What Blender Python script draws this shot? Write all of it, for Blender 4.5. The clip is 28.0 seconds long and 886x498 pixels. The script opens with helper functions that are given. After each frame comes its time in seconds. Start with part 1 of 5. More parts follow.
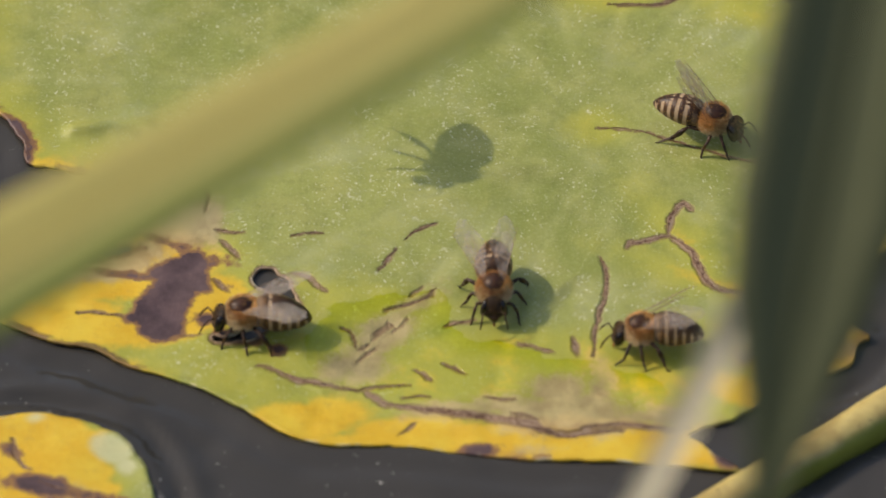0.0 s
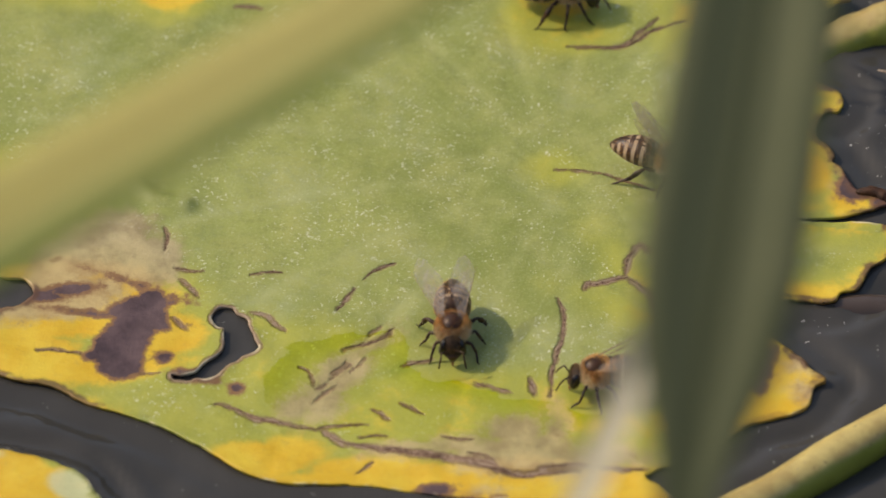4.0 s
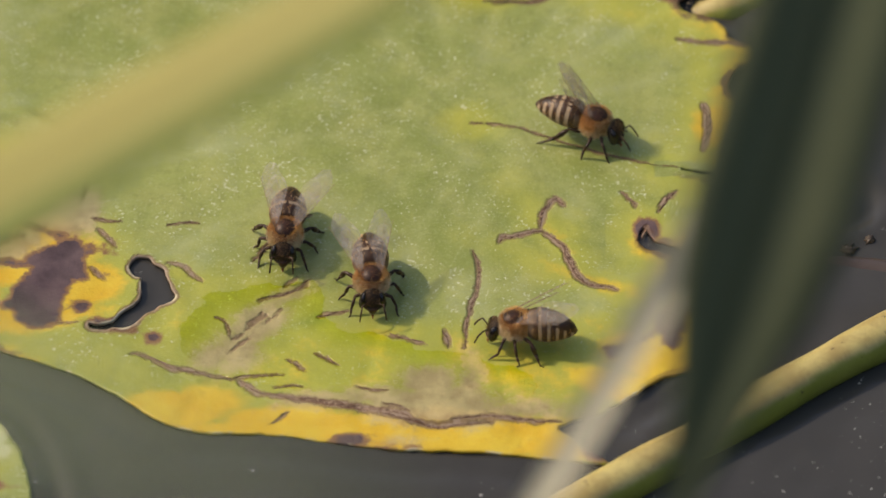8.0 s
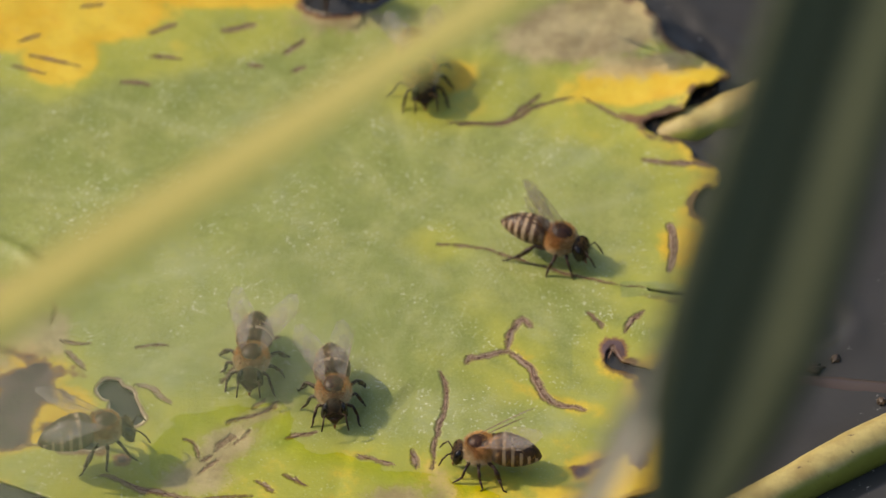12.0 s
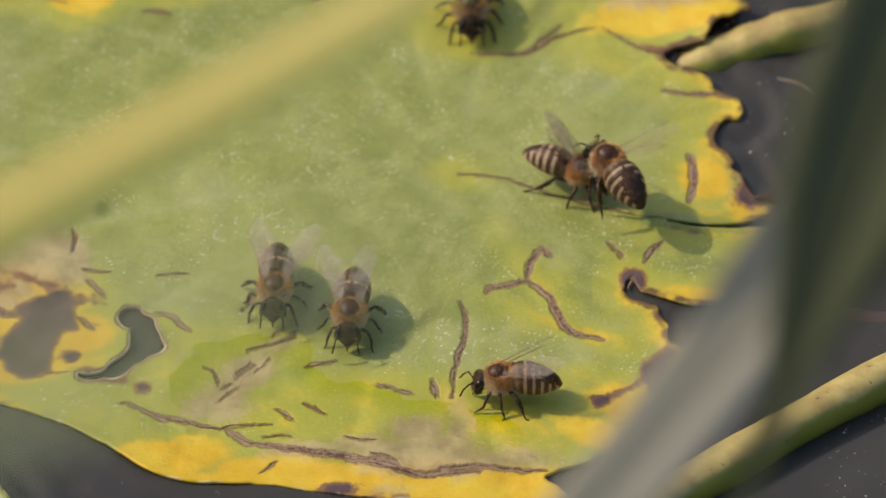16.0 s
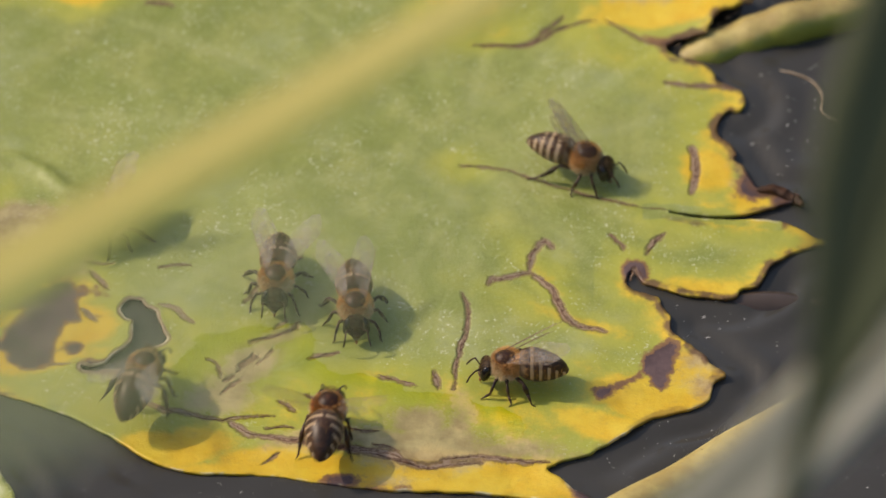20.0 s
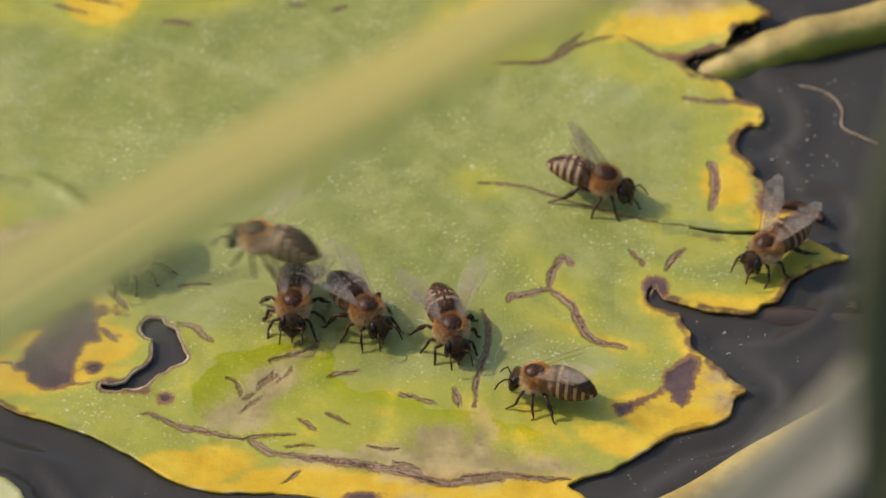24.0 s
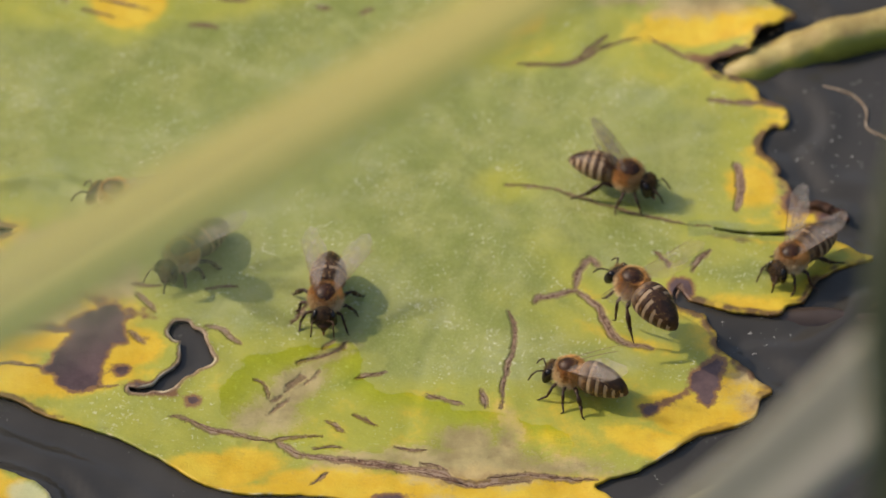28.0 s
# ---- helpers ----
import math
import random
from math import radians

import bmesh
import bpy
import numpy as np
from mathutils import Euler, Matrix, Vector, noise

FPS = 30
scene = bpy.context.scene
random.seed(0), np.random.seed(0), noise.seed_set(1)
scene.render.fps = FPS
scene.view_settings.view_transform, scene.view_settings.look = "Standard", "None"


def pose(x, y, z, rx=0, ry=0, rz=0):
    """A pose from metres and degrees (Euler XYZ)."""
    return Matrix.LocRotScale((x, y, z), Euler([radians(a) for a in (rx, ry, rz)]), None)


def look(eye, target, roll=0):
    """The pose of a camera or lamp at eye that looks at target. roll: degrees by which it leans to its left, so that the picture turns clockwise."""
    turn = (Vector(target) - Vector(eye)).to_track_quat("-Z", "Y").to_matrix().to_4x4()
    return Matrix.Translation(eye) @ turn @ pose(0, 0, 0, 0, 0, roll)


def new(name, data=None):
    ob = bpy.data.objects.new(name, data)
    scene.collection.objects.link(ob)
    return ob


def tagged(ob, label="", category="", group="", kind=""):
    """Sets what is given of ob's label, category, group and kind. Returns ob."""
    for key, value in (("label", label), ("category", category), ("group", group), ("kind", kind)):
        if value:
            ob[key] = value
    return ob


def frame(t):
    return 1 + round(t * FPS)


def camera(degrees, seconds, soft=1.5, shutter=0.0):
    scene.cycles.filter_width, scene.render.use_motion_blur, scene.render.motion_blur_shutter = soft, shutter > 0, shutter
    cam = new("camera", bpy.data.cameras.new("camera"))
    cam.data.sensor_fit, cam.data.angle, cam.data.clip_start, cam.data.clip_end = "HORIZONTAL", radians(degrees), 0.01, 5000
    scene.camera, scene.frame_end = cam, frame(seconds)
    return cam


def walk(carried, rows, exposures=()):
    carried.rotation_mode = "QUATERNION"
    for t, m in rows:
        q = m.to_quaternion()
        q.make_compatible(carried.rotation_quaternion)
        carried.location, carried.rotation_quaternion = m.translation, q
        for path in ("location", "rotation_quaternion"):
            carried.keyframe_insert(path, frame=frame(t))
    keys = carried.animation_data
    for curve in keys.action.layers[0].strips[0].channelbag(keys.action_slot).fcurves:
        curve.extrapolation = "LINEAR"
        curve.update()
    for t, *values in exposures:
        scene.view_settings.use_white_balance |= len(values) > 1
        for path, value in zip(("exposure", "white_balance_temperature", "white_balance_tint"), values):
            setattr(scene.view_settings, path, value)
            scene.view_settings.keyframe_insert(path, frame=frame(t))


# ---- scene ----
# Honey bees drinking on a water lily leaf in a pond. Lengths in the tables are in millimetres.
MM = 0.001
DISTANCE = 1.5
TILT = radians(46)
EYE = Vector((0, -DISTANCE * math.cos(TILT), DISTANCE * math.sin(TILT)))

cam = camera(4.6, 28.0, soft=1.6, shutter=0.2)
cam.data.dof.use_dof = True
cam.data.dof.focus_distance = 1.487
cam.data.dof.aperture_fstop = 20.0
cam.data.dof.aperture_blades = 7

PATH = [  # seconds, distance factor, aim x and y in millimetres, roll
    (0, 0.9812, -17.9, 5.3, -1.51),
    (0.5, 0.9812, -14.6, -1.5, -1.33),
    (1, 0.9813, -13.2, 1.5, -1.14),
    (1.5, 0.9819, -10.1, 20.3, -0.88),
    (2, 0.9826, -12.6, 20.0, -0.62),
    (2.5, 0.9831, -13.9, 7.8, -0.68),
    (3, 0.9833, -12.7, 7.8, -0.88),
    (3.5, 0.9840, -12.0, 9.9, -0.80),
    (5.5, 0.9914, -13.8, 17.3, -1.36),
    (6, 0.9930, -14.6, 5.8, -1.13),
    (6.5, 0.9934, -7.8, 6.3, -0.77),
    (7, 0.9931, -1.9, 5.7, -0.50),
    (7.5, 0.9927, 4.0, 17.9, -0.26),
    (8, 0.9926, -0.9, 3.7, -0.01),
    (8.5, 0.9926, 0.4, 2.4, 0.18),
    (9, 0.9933, 3.9, 11.3, -0.30),
    (9.5, 0.9939, 6.7, 19.1, -0.07),
    (10, 0.9957, 3.3, 17.9, -0.02),
    (10.5, 0.9963, 3.7, 15.3, 0.16),
    (11, 0.9970, 0.4, 15.0, 0.28),
    (11.5, 0.9964, -0.2, 15.2, -0.24),
    (12, 0.9967, 3.6, 26.8, -0.09),
    (12.5, 0.9972, 0.0, 19.3, -0.11),
    (14.5, 0.9989, -6.6, 13.5, -0.24),
    (15, 0.9992, -3.2, 8.5, -0.17),
    (15.5, 0.9993, -1.4, 11.6, 0.05),
    (16, 0.9993, 0.8, 13.3, 0.03),
    (16.5, 0.9991, 1.8, 23.4, -0.22),
    (17, 1.0000, 1.1, 17.3, 0.11),
    (17.5, 1.0000, -1.1, 11.5, 0.23),
    (18, 0.9992, -2.0, 15.2, -0.01),
    (18.5, 0.9993, 1.3, 27.3, 0.04),
    (19, 0.9992, 3.2, 12.5, 0.10),
    (19.5, 0.9996, 0.9, 11.5, 0.08),
    (20, 0.9999, 0.5, 11.7, 0.04),
    (20.5, 0.9998, 6.0, 14.4, 0.09),
    (21, 0.9999, 6.1, 14.5, 0.09),
    (21.5, 1.0003, -2.5, 12.3, -0.16),
    (23.5, 0.9990, -4.1, 8.7, -0.24),
    (24, 0.9988, -2.2, 15.0, -0.40),
    (24.5, 0.9991, 0.2, 16.3, -0.40),
    (25, 0.9990, -0.1, -0.1, -0.35),
    (25.5, 0.9986, 0.3, 0.9, -0.43),
    (26, 0.9987, -0.8, 3.1, -0.50),
    (26.5, 0.9989, 2.2, 13.8, -0.63),
    (27, 1.0004, 0.4, 18.5, -0.51),
    (27.5, 1.0018, -2.5, 13.6, -0.68),
    (28, 1.0020, -5.8, 15.4, -0.74),
]
walk(cam, [(t, look(EYE * k, (x * MM, y * MM, 0), roll)) for t, k, x, y, roll in PATH], exposures=((0.0, -0.15, 7300, 14), (28.0, -0.15, 7300, 14)))

# ---- light: a clear summer day, the sun high behind the pond to one side ----
SUN_WAY = Vector((1.15, -0.39, -1.0)).normalized()
world = bpy.data.worlds.new("sky")
scene.world = world
world.use_nodes = True
sky = world.node_tree.nodes.new("ShaderNodeTexSky")
sky.sky_type = "NISHITA"
sky.sun_disc = False
sky.sun_elevation = math.asin(-SUN_WAY.z)
sky.sun_rotation = math.atan2(-SUN_WAY.x, -SUN_WAY.y)
sky.dust_density = 2.0
world.node_tree.links.new(sky.outputs[0], world.node_tree.nodes["Background"].inputs[0])
world.node_tree.nodes["Background"].inputs[1].default_value = 0.2
sun = new("sun", bpy.data.lights.new("sun", "SUN"))
sun.data.energy = 2.75
sun.data.angle = radians(0.53)
sun.data.color = (1.0, 0.91, 0.80)
sun.matrix_world = look(-SUN_WAY * 5, (0, 0, 0))


# ---- materials ----
class Nodes:
    """Short hand for building one material."""

    def __init__(self, name):
        self.mat = bpy.data.materials.new(name)
        self.mat.use_nodes = True
        self.tree = self.mat.node_tree
        self.bsdf = self.tree.nodes["Principled BSDF"]
        self.out = self.tree.nodes["Material Output"]

    def put(self, socket, value):
        if hasattr(value, "is_output"):
            self.tree.links.new(value, socket)
        elif isinstance(value, tuple) and len(value) == 3 and socket.type == "RGBA":
            socket.default_value = (*value, 1)
        else:
            socket.default_value = value

    def add(self, kind, **values):
        node = self.tree.nodes.new(kind)
        for key, value in values.items():
            self.put(node.inputs[int(key[2:])], value)
        return node

    def noise(self, scale, detail=3.0, rough=0.55, where=None):
        where = where or self.add("ShaderNodeTexCoord").outputs["Object"]
        n = self.add("ShaderNodeTexNoise")
        self.put(n.inputs["Vector"], where)
        self.put(n.inputs["Scale"], scale)
        self.put(n.inputs["Detail"], detail)
        self.put(n.inputs["Roughness"], rough)
        return n.outputs["Fac"]

    def math(self, operation, a, b=0.0):
        n = self.add("ShaderNodeMath", in0=a, in1=b)
        n.operation = operation
        return n.outputs[0]

    def step(self, value, low, high, to_low=0.0, to_high=1.0):
        n = self.add("ShaderNodeMapRange")
        n.interpolation_type = "SMOOTHSTEP"
        for i, v in enumerate((value, low, high, to_low, to_high)):
            self.put(n.inputs[i], v)
        return n.outputs[0]

    def mix(self, fac, a, b):
        n = self.add("ShaderNodeMix")
        n.data_type = "RGBA"
        self.put(n.inputs[0], fac)
        self.put(n.inputs[6], a)
        self.put(n.inputs[7], b)
        return n.outputs[2]

    def field(self, name):
        n = self.add("ShaderNodeAttribute")
        n.attribute_name = name
        return n.outputs["Fac"]

    def bump(self, height, strength, distance):
        n = self.add("ShaderNodeBump")
        self.put(n.inputs["Strength"], strength)
        self.put(n.inputs["Distance"], distance)
        self.put(n.inputs["Height"], height)
        return n.outputs[0]

    def surface(self, color=None, rough=None, normal=None, **others):
        if color is not None:
            self.put(self.bsdf.inputs["Base Color"], color)
        if rough is not None:
            self.put(self.bsdf.inputs["Roughness"], rough)
        if normal is not None:
            self.put(self.bsdf.inputs["Normal"], normal)
        for key, value in others.items():
            self.put(self.bsdf.inputs[key.replace("_", " ")], value)
        return self.mat


def leaf_material():
    g = Nodes("lily_leaf")
    wide, mid, fine, tiny = g.noise(26, 4), g.noise(130, 6, 0.65), g.noise(560, 5, 0.7), g.noise(2600, 3, 0.7)

    def centred(value, amount):
        return g.math("MULTIPLY", g.math("SUBTRACT", value, 0.5), amount)

    green = g.mix(g.step(wide, 0.36, 0.66), (0.224, 0.270, 0.050), (0.312, 0.350, 0.085))
    green = g.mix(g.step(mid, 0.40, 0.66, 0, 0.6), green, (0.375, 0.386, 0.112))
    green = g.mix(g.step(fine, 0.46, 0.68, 0, 0.5), green, (0.20, 0.235, 0.042))
    green = g.mix(g.step(tiny, 0.5, 0.66, 0, 0.28), green, (0.44, 0.48, 0.23))
    green = g.mix(g.math("MULTIPLY", g.field("vein"), g.step(mid, 0.35, 0.6, 0.1, 0.38)), green, (0.40, 0.43, 0.17))
    # yellowing towards the margins
    ragged = g.math("ADD", g.field("yellow"), centred(mid, 5.5))
    ragged = g.math("ADD", g.math("ADD", ragged, centred(wide, 5.0)), centred(fine, 1.6))
    lime = g.mix(g.step(ragged, -4.5, -0.4, 0, 0.85), green, g.mix(mid, (0.33, 0.36, 0.035), (0.48, 0.46, 0.07)))
    gold = g.mix(g.step(mid, 0.3, 0.7), (0.66, 0.40, 0.014), (0.74, 0.55, 0.05))
    gold = g.mix(g.step(fine, 0.52, 0.75, 0, 0.45), gold, (0.50, 0.33, 0.05))
    color = g.mix(g.step(ragged, -0.8, 1.0), lime, gold)
    fresh = g.step(ragged, 0.5, -2.5)
    # small white specks and a pale bloom
    speck = g.math("MAXIMUM", g.step(g.noise(1900, 2, 0.6), 0.60, 0.70), g.step(g.noise(900, 4, 0.75), 0.59, 0.70))
    speck = g.math("MULTIPLY", speck, g.step(g.noise(95, 5, 0.7), 0.40, 0.62))
    color = g.mix(g.math("MULTIPLY", g.math("MULTIPLY", speck, fresh), 0.72), color, (0.76, 0.77, 0.57))
    bloom = g.step(g.noise(70, 6, 0.75), 0.5, 0.68, 0, 0.32)
    color = g.mix(g.math("MULTIPLY", bloom, fresh), color, (0.45, 0.49, 0.25))
    color = g.mix(g.step(g.math("ADD", g.field("bloom"), centred(fine, 1.2)), -0.3, 0.9, 0, 0.8), color, (0.58, 0.60, 0.34))
    # dead papery patches
    dead = g.math("ADD", g.math("ADD", g.field("dead"), centred(fine, 3.6)), centred(mid, 6.5))
    straw = g.mix(g.step(mid, 0.36, 0.62), (0.29, 0.205, 0.115), (0.50, 0.40, 0.22))
    straw = g.mix(g.step(fine, 0.56, 0.72, 0, 0.5), straw, (0.22, 0.14, 0.075))
    color = g.mix(g.step(dead, -0.9, 1.9, 0, 0.78), color, straw)
    # rotten dark patches with a brown rim
    rot = g.math("ADD", g.math("ADD", g.field("rot"), centred(fine, 2.4)), centred(mid, 2.2))
    color = g.mix(g.step(rot, -0.8, -0.1), color, (0.24, 0.125, 0.05))
    color = g.mix(g.step(rot, 0.0, 0.35), color, g.mix(g.step(mid, 0.3, 0.7), (0.045, 0.024, 0.027), (0.15, 0.095, 0.09)))
    # corky scars: dark lips, pale floor
    scar = g.math("ADD", g.math("ADD", g.field("scar"), centred(fine, 1.3)), centred(tiny, 0.5))
    color = g.mix(g.step(scar, 0.16, -0.04, 0, 0.75), color, (0.19, 0.105, 0.05))
    color = g.mix(g.step(scar, -0.12, -0.3, 0, 0.8), color, g.mix(tiny, (0.22, 0.14, 0.085), (0.50, 0.385, 0.28)))
    # browned cut edge
    rim = g.math("ADD", g.math("ADD", g.field("rim"), centred(mid, 3.4)), centred(fine, 1.2))
    browned = g.math("MULTIPLY", g.math("MULTIPLY", g.step(rim, 1.25, 0.5), g.field("ragged")), g.step(g.noise(190, 3, 0.6), 0.40, 0.56))
    color = g.mix(g.math("MULTIPLY", browned, 0.9), color, g.mix(mid, (0.045, 0.022, 0.013), (0.20, 0.095, 0.045)))
    # white highlight along the sound margins, painted as a thin pale lip
    lip = g.math("MULTIPLY", g.step(g.field("rim"), 0.36, 0.1), g.step(g.field("ragged"), 0.6, 0.4))
    lip = g.math("MULTIPLY", lip, g.step(g.noise(260, 3), 0.5, 0.64))
    color = g.mix(g.math("MULTIPLY", lip, 0.8), color, (0.68, 0.62, 0.40))
    # wet ground of the puddles
    shore = g.math("ADD", g.math("ADD", g.field("wet"), centred(mid, 3.0)), centred(fine, 0.9))
    wet = g.step(shore, -0.2, 0.35)
    soaked = g.mix(1.0, color, g.mix(g.step(g.math("ADD", g.field("shore"), centred(wide, 6.0)), 0.4, 5.0), (0.86, 0.92, 0.12), (1.0, 1.0, 0.84)))
    soaked.node.blend_type = "MULTIPLY"
    wet = g.math("MULTIPLY", wet, g.step(dead, -0.5, 0.9, 1.0, 0.3))
    color = g.mix(wet, color, soaked)
    height = g.math("ADD", g.math("MULTIPLY", fine, 0.8), g.math("MULTIPLY", mid, 1.3))
    height = g.math("ADD", g.math("ADD", height, g.math("MULTIPLY", tiny, 0.35)), g.step(scar, 0.3, -0.2, 0, -1.4))
    rough = g.step(wet, 0, 1, 0.46, 0.15)
    return g.surface(color, rough, g.bump(height, 0.6, 0.00026), Specular_IOR_Level=0.5)


def water_material():
    g = Nodes("pond_water")
    dust = g.step(g.noise(1100, 3, 0.6), 0.665, 0.71)
    dust = g.math("MULTIPLY", dust, g.step(g.noise(45, 4, 0.6), 0.47, 0.62))
    murk = g.mix(g.noise(22, 3), (0.038, 0.037, 0.033), (0.068, 0.066, 0.059))
    color = g.mix(dust, murk, (0.4, 0.39, 0.35))
    height = g.noise(60, 2)
    return g.surface(color, g.math("MULTIPLY", dust, 0.5), g.bump(g.math("ADD", height, g.math("MULTIPLY", g.noise(240, 2), 0.12)), 0.5, 0.002), IOR=1.33, Specular_IOR_Level=0.5)


def wing_material(name, clear_low, clear_high):
    g = Nodes(name)
    g.surface((0.80, 0.74, 0.68), 0.2, g.bump(g.noise(1500, 2), 0.5, 0.00012))
    through_light = g.add("ShaderNodeBsdfTranslucent", in0=(0.82, 0.75, 0.66, 1)).outputs[0]
    skin = g.add("ShaderNodeMixShader", in0=0.35, in1=g.bsdf.outputs[0], in2=through_light).outputs[0]
    clear = g.add("ShaderNodeBsdfTransparent", in0=(0.95, 0.92, 0.87, 1)).outputs[0]
    weight = g.step(g.noise(500, 2), 0.3, 0.7, clear_low, clear_high)
    both = g.add("ShaderNodeMixShader", in0=weight, in1=clear, in2=skin).outputs[0]
    g.tree.links.new(both, g.out.inputs["Surface"])
    return g.mat


def plain(name, dark, light, scale, rough, relief=0.0, **others):
    """Two tones of one surface, mottled by noise, with fine relief."""
    g = Nodes(name)
    n = g.noise(scale, 4, 0.6)
    normal = g.bump(g.noise(scale * 3, 3), 0.5, relief) if relief else None
    return g.surface(g.mix(g.step(n, 0.3, 0.7), dark, light), rough, normal, **others)


def plate_material(pale, wide):
    g = Nodes("abdomen_plate")
    along = g.math("ADD", g.field("along"), g.math("MULTIPLY", g.math("SUBTRACT", g.noise(1100, 4), 0.5), 0.34))
    dark = g.mix(g.noise(700, 3), (0.022, 0.012, 0.008), (0.10, 0.046, 0.022))
    band = g.mix(g.noise(2600, 2), (0.31, 0.215, 0.125), (0.60, 0.465, 0.31))
    color = g.mix(g.step(along, wide + 0.08, wide - 0.08, 0, pale), dark, band)
    return g.surface(color, g.step(along, wide - 0.1, wide + 0.1, 0.8, 0.42), g.bump(g.noise(2500, 2), 0.5, 0.00008), Specular_IOR_Level=0.35)


def stem_material():
    """Green stem with a weathered straw-brown skin on its upper side."""
    g = Nodes("lily_stem")
    stretch = g.add("ShaderNodeMapping", in0=g.add("ShaderNodeTexCoord").outputs["Object"], in3=(1, 1.6, 1)).outputs[0]
    upper = g.math("ADD", g.field("along"), g.math("MULTIPLY", g.math("SUBTRACT", g.noise(90, 5, 0.65, stretch), 0.5), 0.5))
    green = g.mix(g.noise(220, 4), (0.20, 0.22, 0.02), (0.36, 0.36, 0.06))
    straw = g.mix(g.step(g.noise(160, 5, 0.7), 0.35, 0.65), (0.40, 0.30, 0.10), (0.58, 0.48, 0.17))
    color = g.mix(g.step(upper, 0.44, 0.62), green, straw)
    color = g.mix(g.step(g.noise(700, 3, 0.7), 0.66, 0.72), color, (0.10, 0.06, 0.025))
    return g.surface(color, 0.4, g.bump(g.noise(300, 4), 0.5, 0.0003))


def cork_material():
    """Dried torn leaf skin: a pale flaking middle between dark lips."""
    g = Nodes("leaf_cork")
    side = g.math("ADD", g.field("along"), g.math("MULTIPLY", g.math("SUBTRACT", g.noise(900, 5, 0.7), 0.5), 1.3))
    pale = g.mix(g.step(g.noise(1500, 4, 0.7), 0.38, 0.62), (0.11, 0.062, 0.04), (0.36, 0.25, 0.165))
    color = g.mix(g.step(side, 0.45, 0.75), pale, g.mix(g.noise(600, 3), (0.10, 0.05, 0.034), (0.26, 0.145, 0.085)))
    return g.surface(color, 0.75, g.bump(g.noise(1700, 4, 0.7), 0.8, 0.0002), Specular_IOR_Level=0.2)


def blade_material(name, dark, light, streak, under=None):
    """A reed blade, streaked along its length; under: its greener half, with that half's shade painted in."""
    g = Nodes(name)
    uv = g.add("ShaderNodeTexCoord").outputs["Object"]
    m = g.add("ShaderNodeMapping", in0=uv, in3=(6, 420, 420)).outputs[0]
    lines = g.noise(1.0, 4, 0.6, m)
    broad = g.noise(1.0, 2, 0.5, g.add("ShaderNodeMapping", in0=uv, in3=(4, 150, 150)).outputs[0])
    color = g.mix(g.step(g.math("ADD", g.math("MULTIPLY", lines, 0.5), g.math("MULTIPLY", broad, 0.5)), 0.36, 0.62), dark, light)
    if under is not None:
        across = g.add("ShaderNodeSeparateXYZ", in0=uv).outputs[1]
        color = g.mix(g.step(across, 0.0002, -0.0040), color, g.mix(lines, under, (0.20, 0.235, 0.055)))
    color = g.mix(g.step(g.noise(30, 4), 0.5, 0.75, 0, 0.5), color, streak)
    return g.surface(color, 0.6, g.bump(lines, 0.3, 0.0002), Specular_IOR_Level=0.22)


LEAF, WATER = leaf_material(), water_material()
WING, BEATING = wing_material("wing_membrane", 0.12, 0.33), wing_material("beating_wing", 0.04, 0.12)
VEIN = plain("wing_vein", (0.14, 0.08, 0.045), (0.30, 0.19, 0.11), 900, 0.45)
HEAD = plain("bee_head", (0.012, 0.009, 0.007), (0.055, 0.03, 0.016), 1500, 0.6, 0.00007, Specular_IOR_Level=0.3)
EYE_BLACK = plain("compound_eye", (0.006, 0.005, 0.005), (0.018, 0.013, 0.011), 2500, 0.16)
CHITIN = plain("dark_chitin", (0.016, 0.01, 0.007), (0.075, 0.034, 0.015), 1200, 0.4, 0.00005, Specular_IOR_Level=0.35)
THORAX = plain("thorax_skin", (0.17, 0.07, 0.02), (0.30, 0.135, 0.04), 900, 0.8, 0.00008)
SHIELD = plain("thorax_shield", (0.022, 0.010, 0.006), (0.075, 0.03, 0.013), 1400, 0.42, 0.00008, Specular_IOR_Level=0.3)
FUR = plain("tawny_fur", (0.48, 0.25, 0.075), (0.84, 0.51, 0.20), 1800, 0.9, Specular_IOR_Level=0.2)
PALE_FUR = plain("pale_fur", (0.62, 0.46, 0.22), (0.86, 0.72, 0.46), 1800, 0.9, Specular_IOR_Level=0.2)
FACE_FUR = plain("face_fur", (0.16, 0.09, 0.035), (0.36, 0.23, 0.10), 1800, 0.9, Specular_IOR_Level=0.2)
TONGUE = plain("tongue", (0.20, 0.065, 0.02), (0.34, 0.13, 0.05), 1500, 0.4)
PLATES = [plate_material(0.30, 0.5), plate_material(0.92, 0.42), plate_material(0.95, 0.48)]
STEM = stem_material()
SUNK = plain("sunken_stem", (0.05, 0.035, 0.026), (0.10, 0.075, 0.06), 60, 0.3, 0.0003)
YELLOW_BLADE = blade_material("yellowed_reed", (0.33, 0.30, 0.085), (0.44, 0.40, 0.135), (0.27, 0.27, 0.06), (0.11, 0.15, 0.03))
GREEN_BLADE = blade_material("green_reed", (0.042, 0.052, 0.020), (0.108, 0.122, 0.06), (0.15, 0.16, 0.08))
GREY_BLADE = blade_material("greyed_reed", (0.31, 0.305, 0.215), (0.49, 0.47, 0.36), (0.29, 0.295, 0.17))
SOFT_BLADE = blade_material("near_reed", (0.44, 0.50, 0.24), (0.58, 0.64, 0.33), (0.33, 0.38, 0.17))
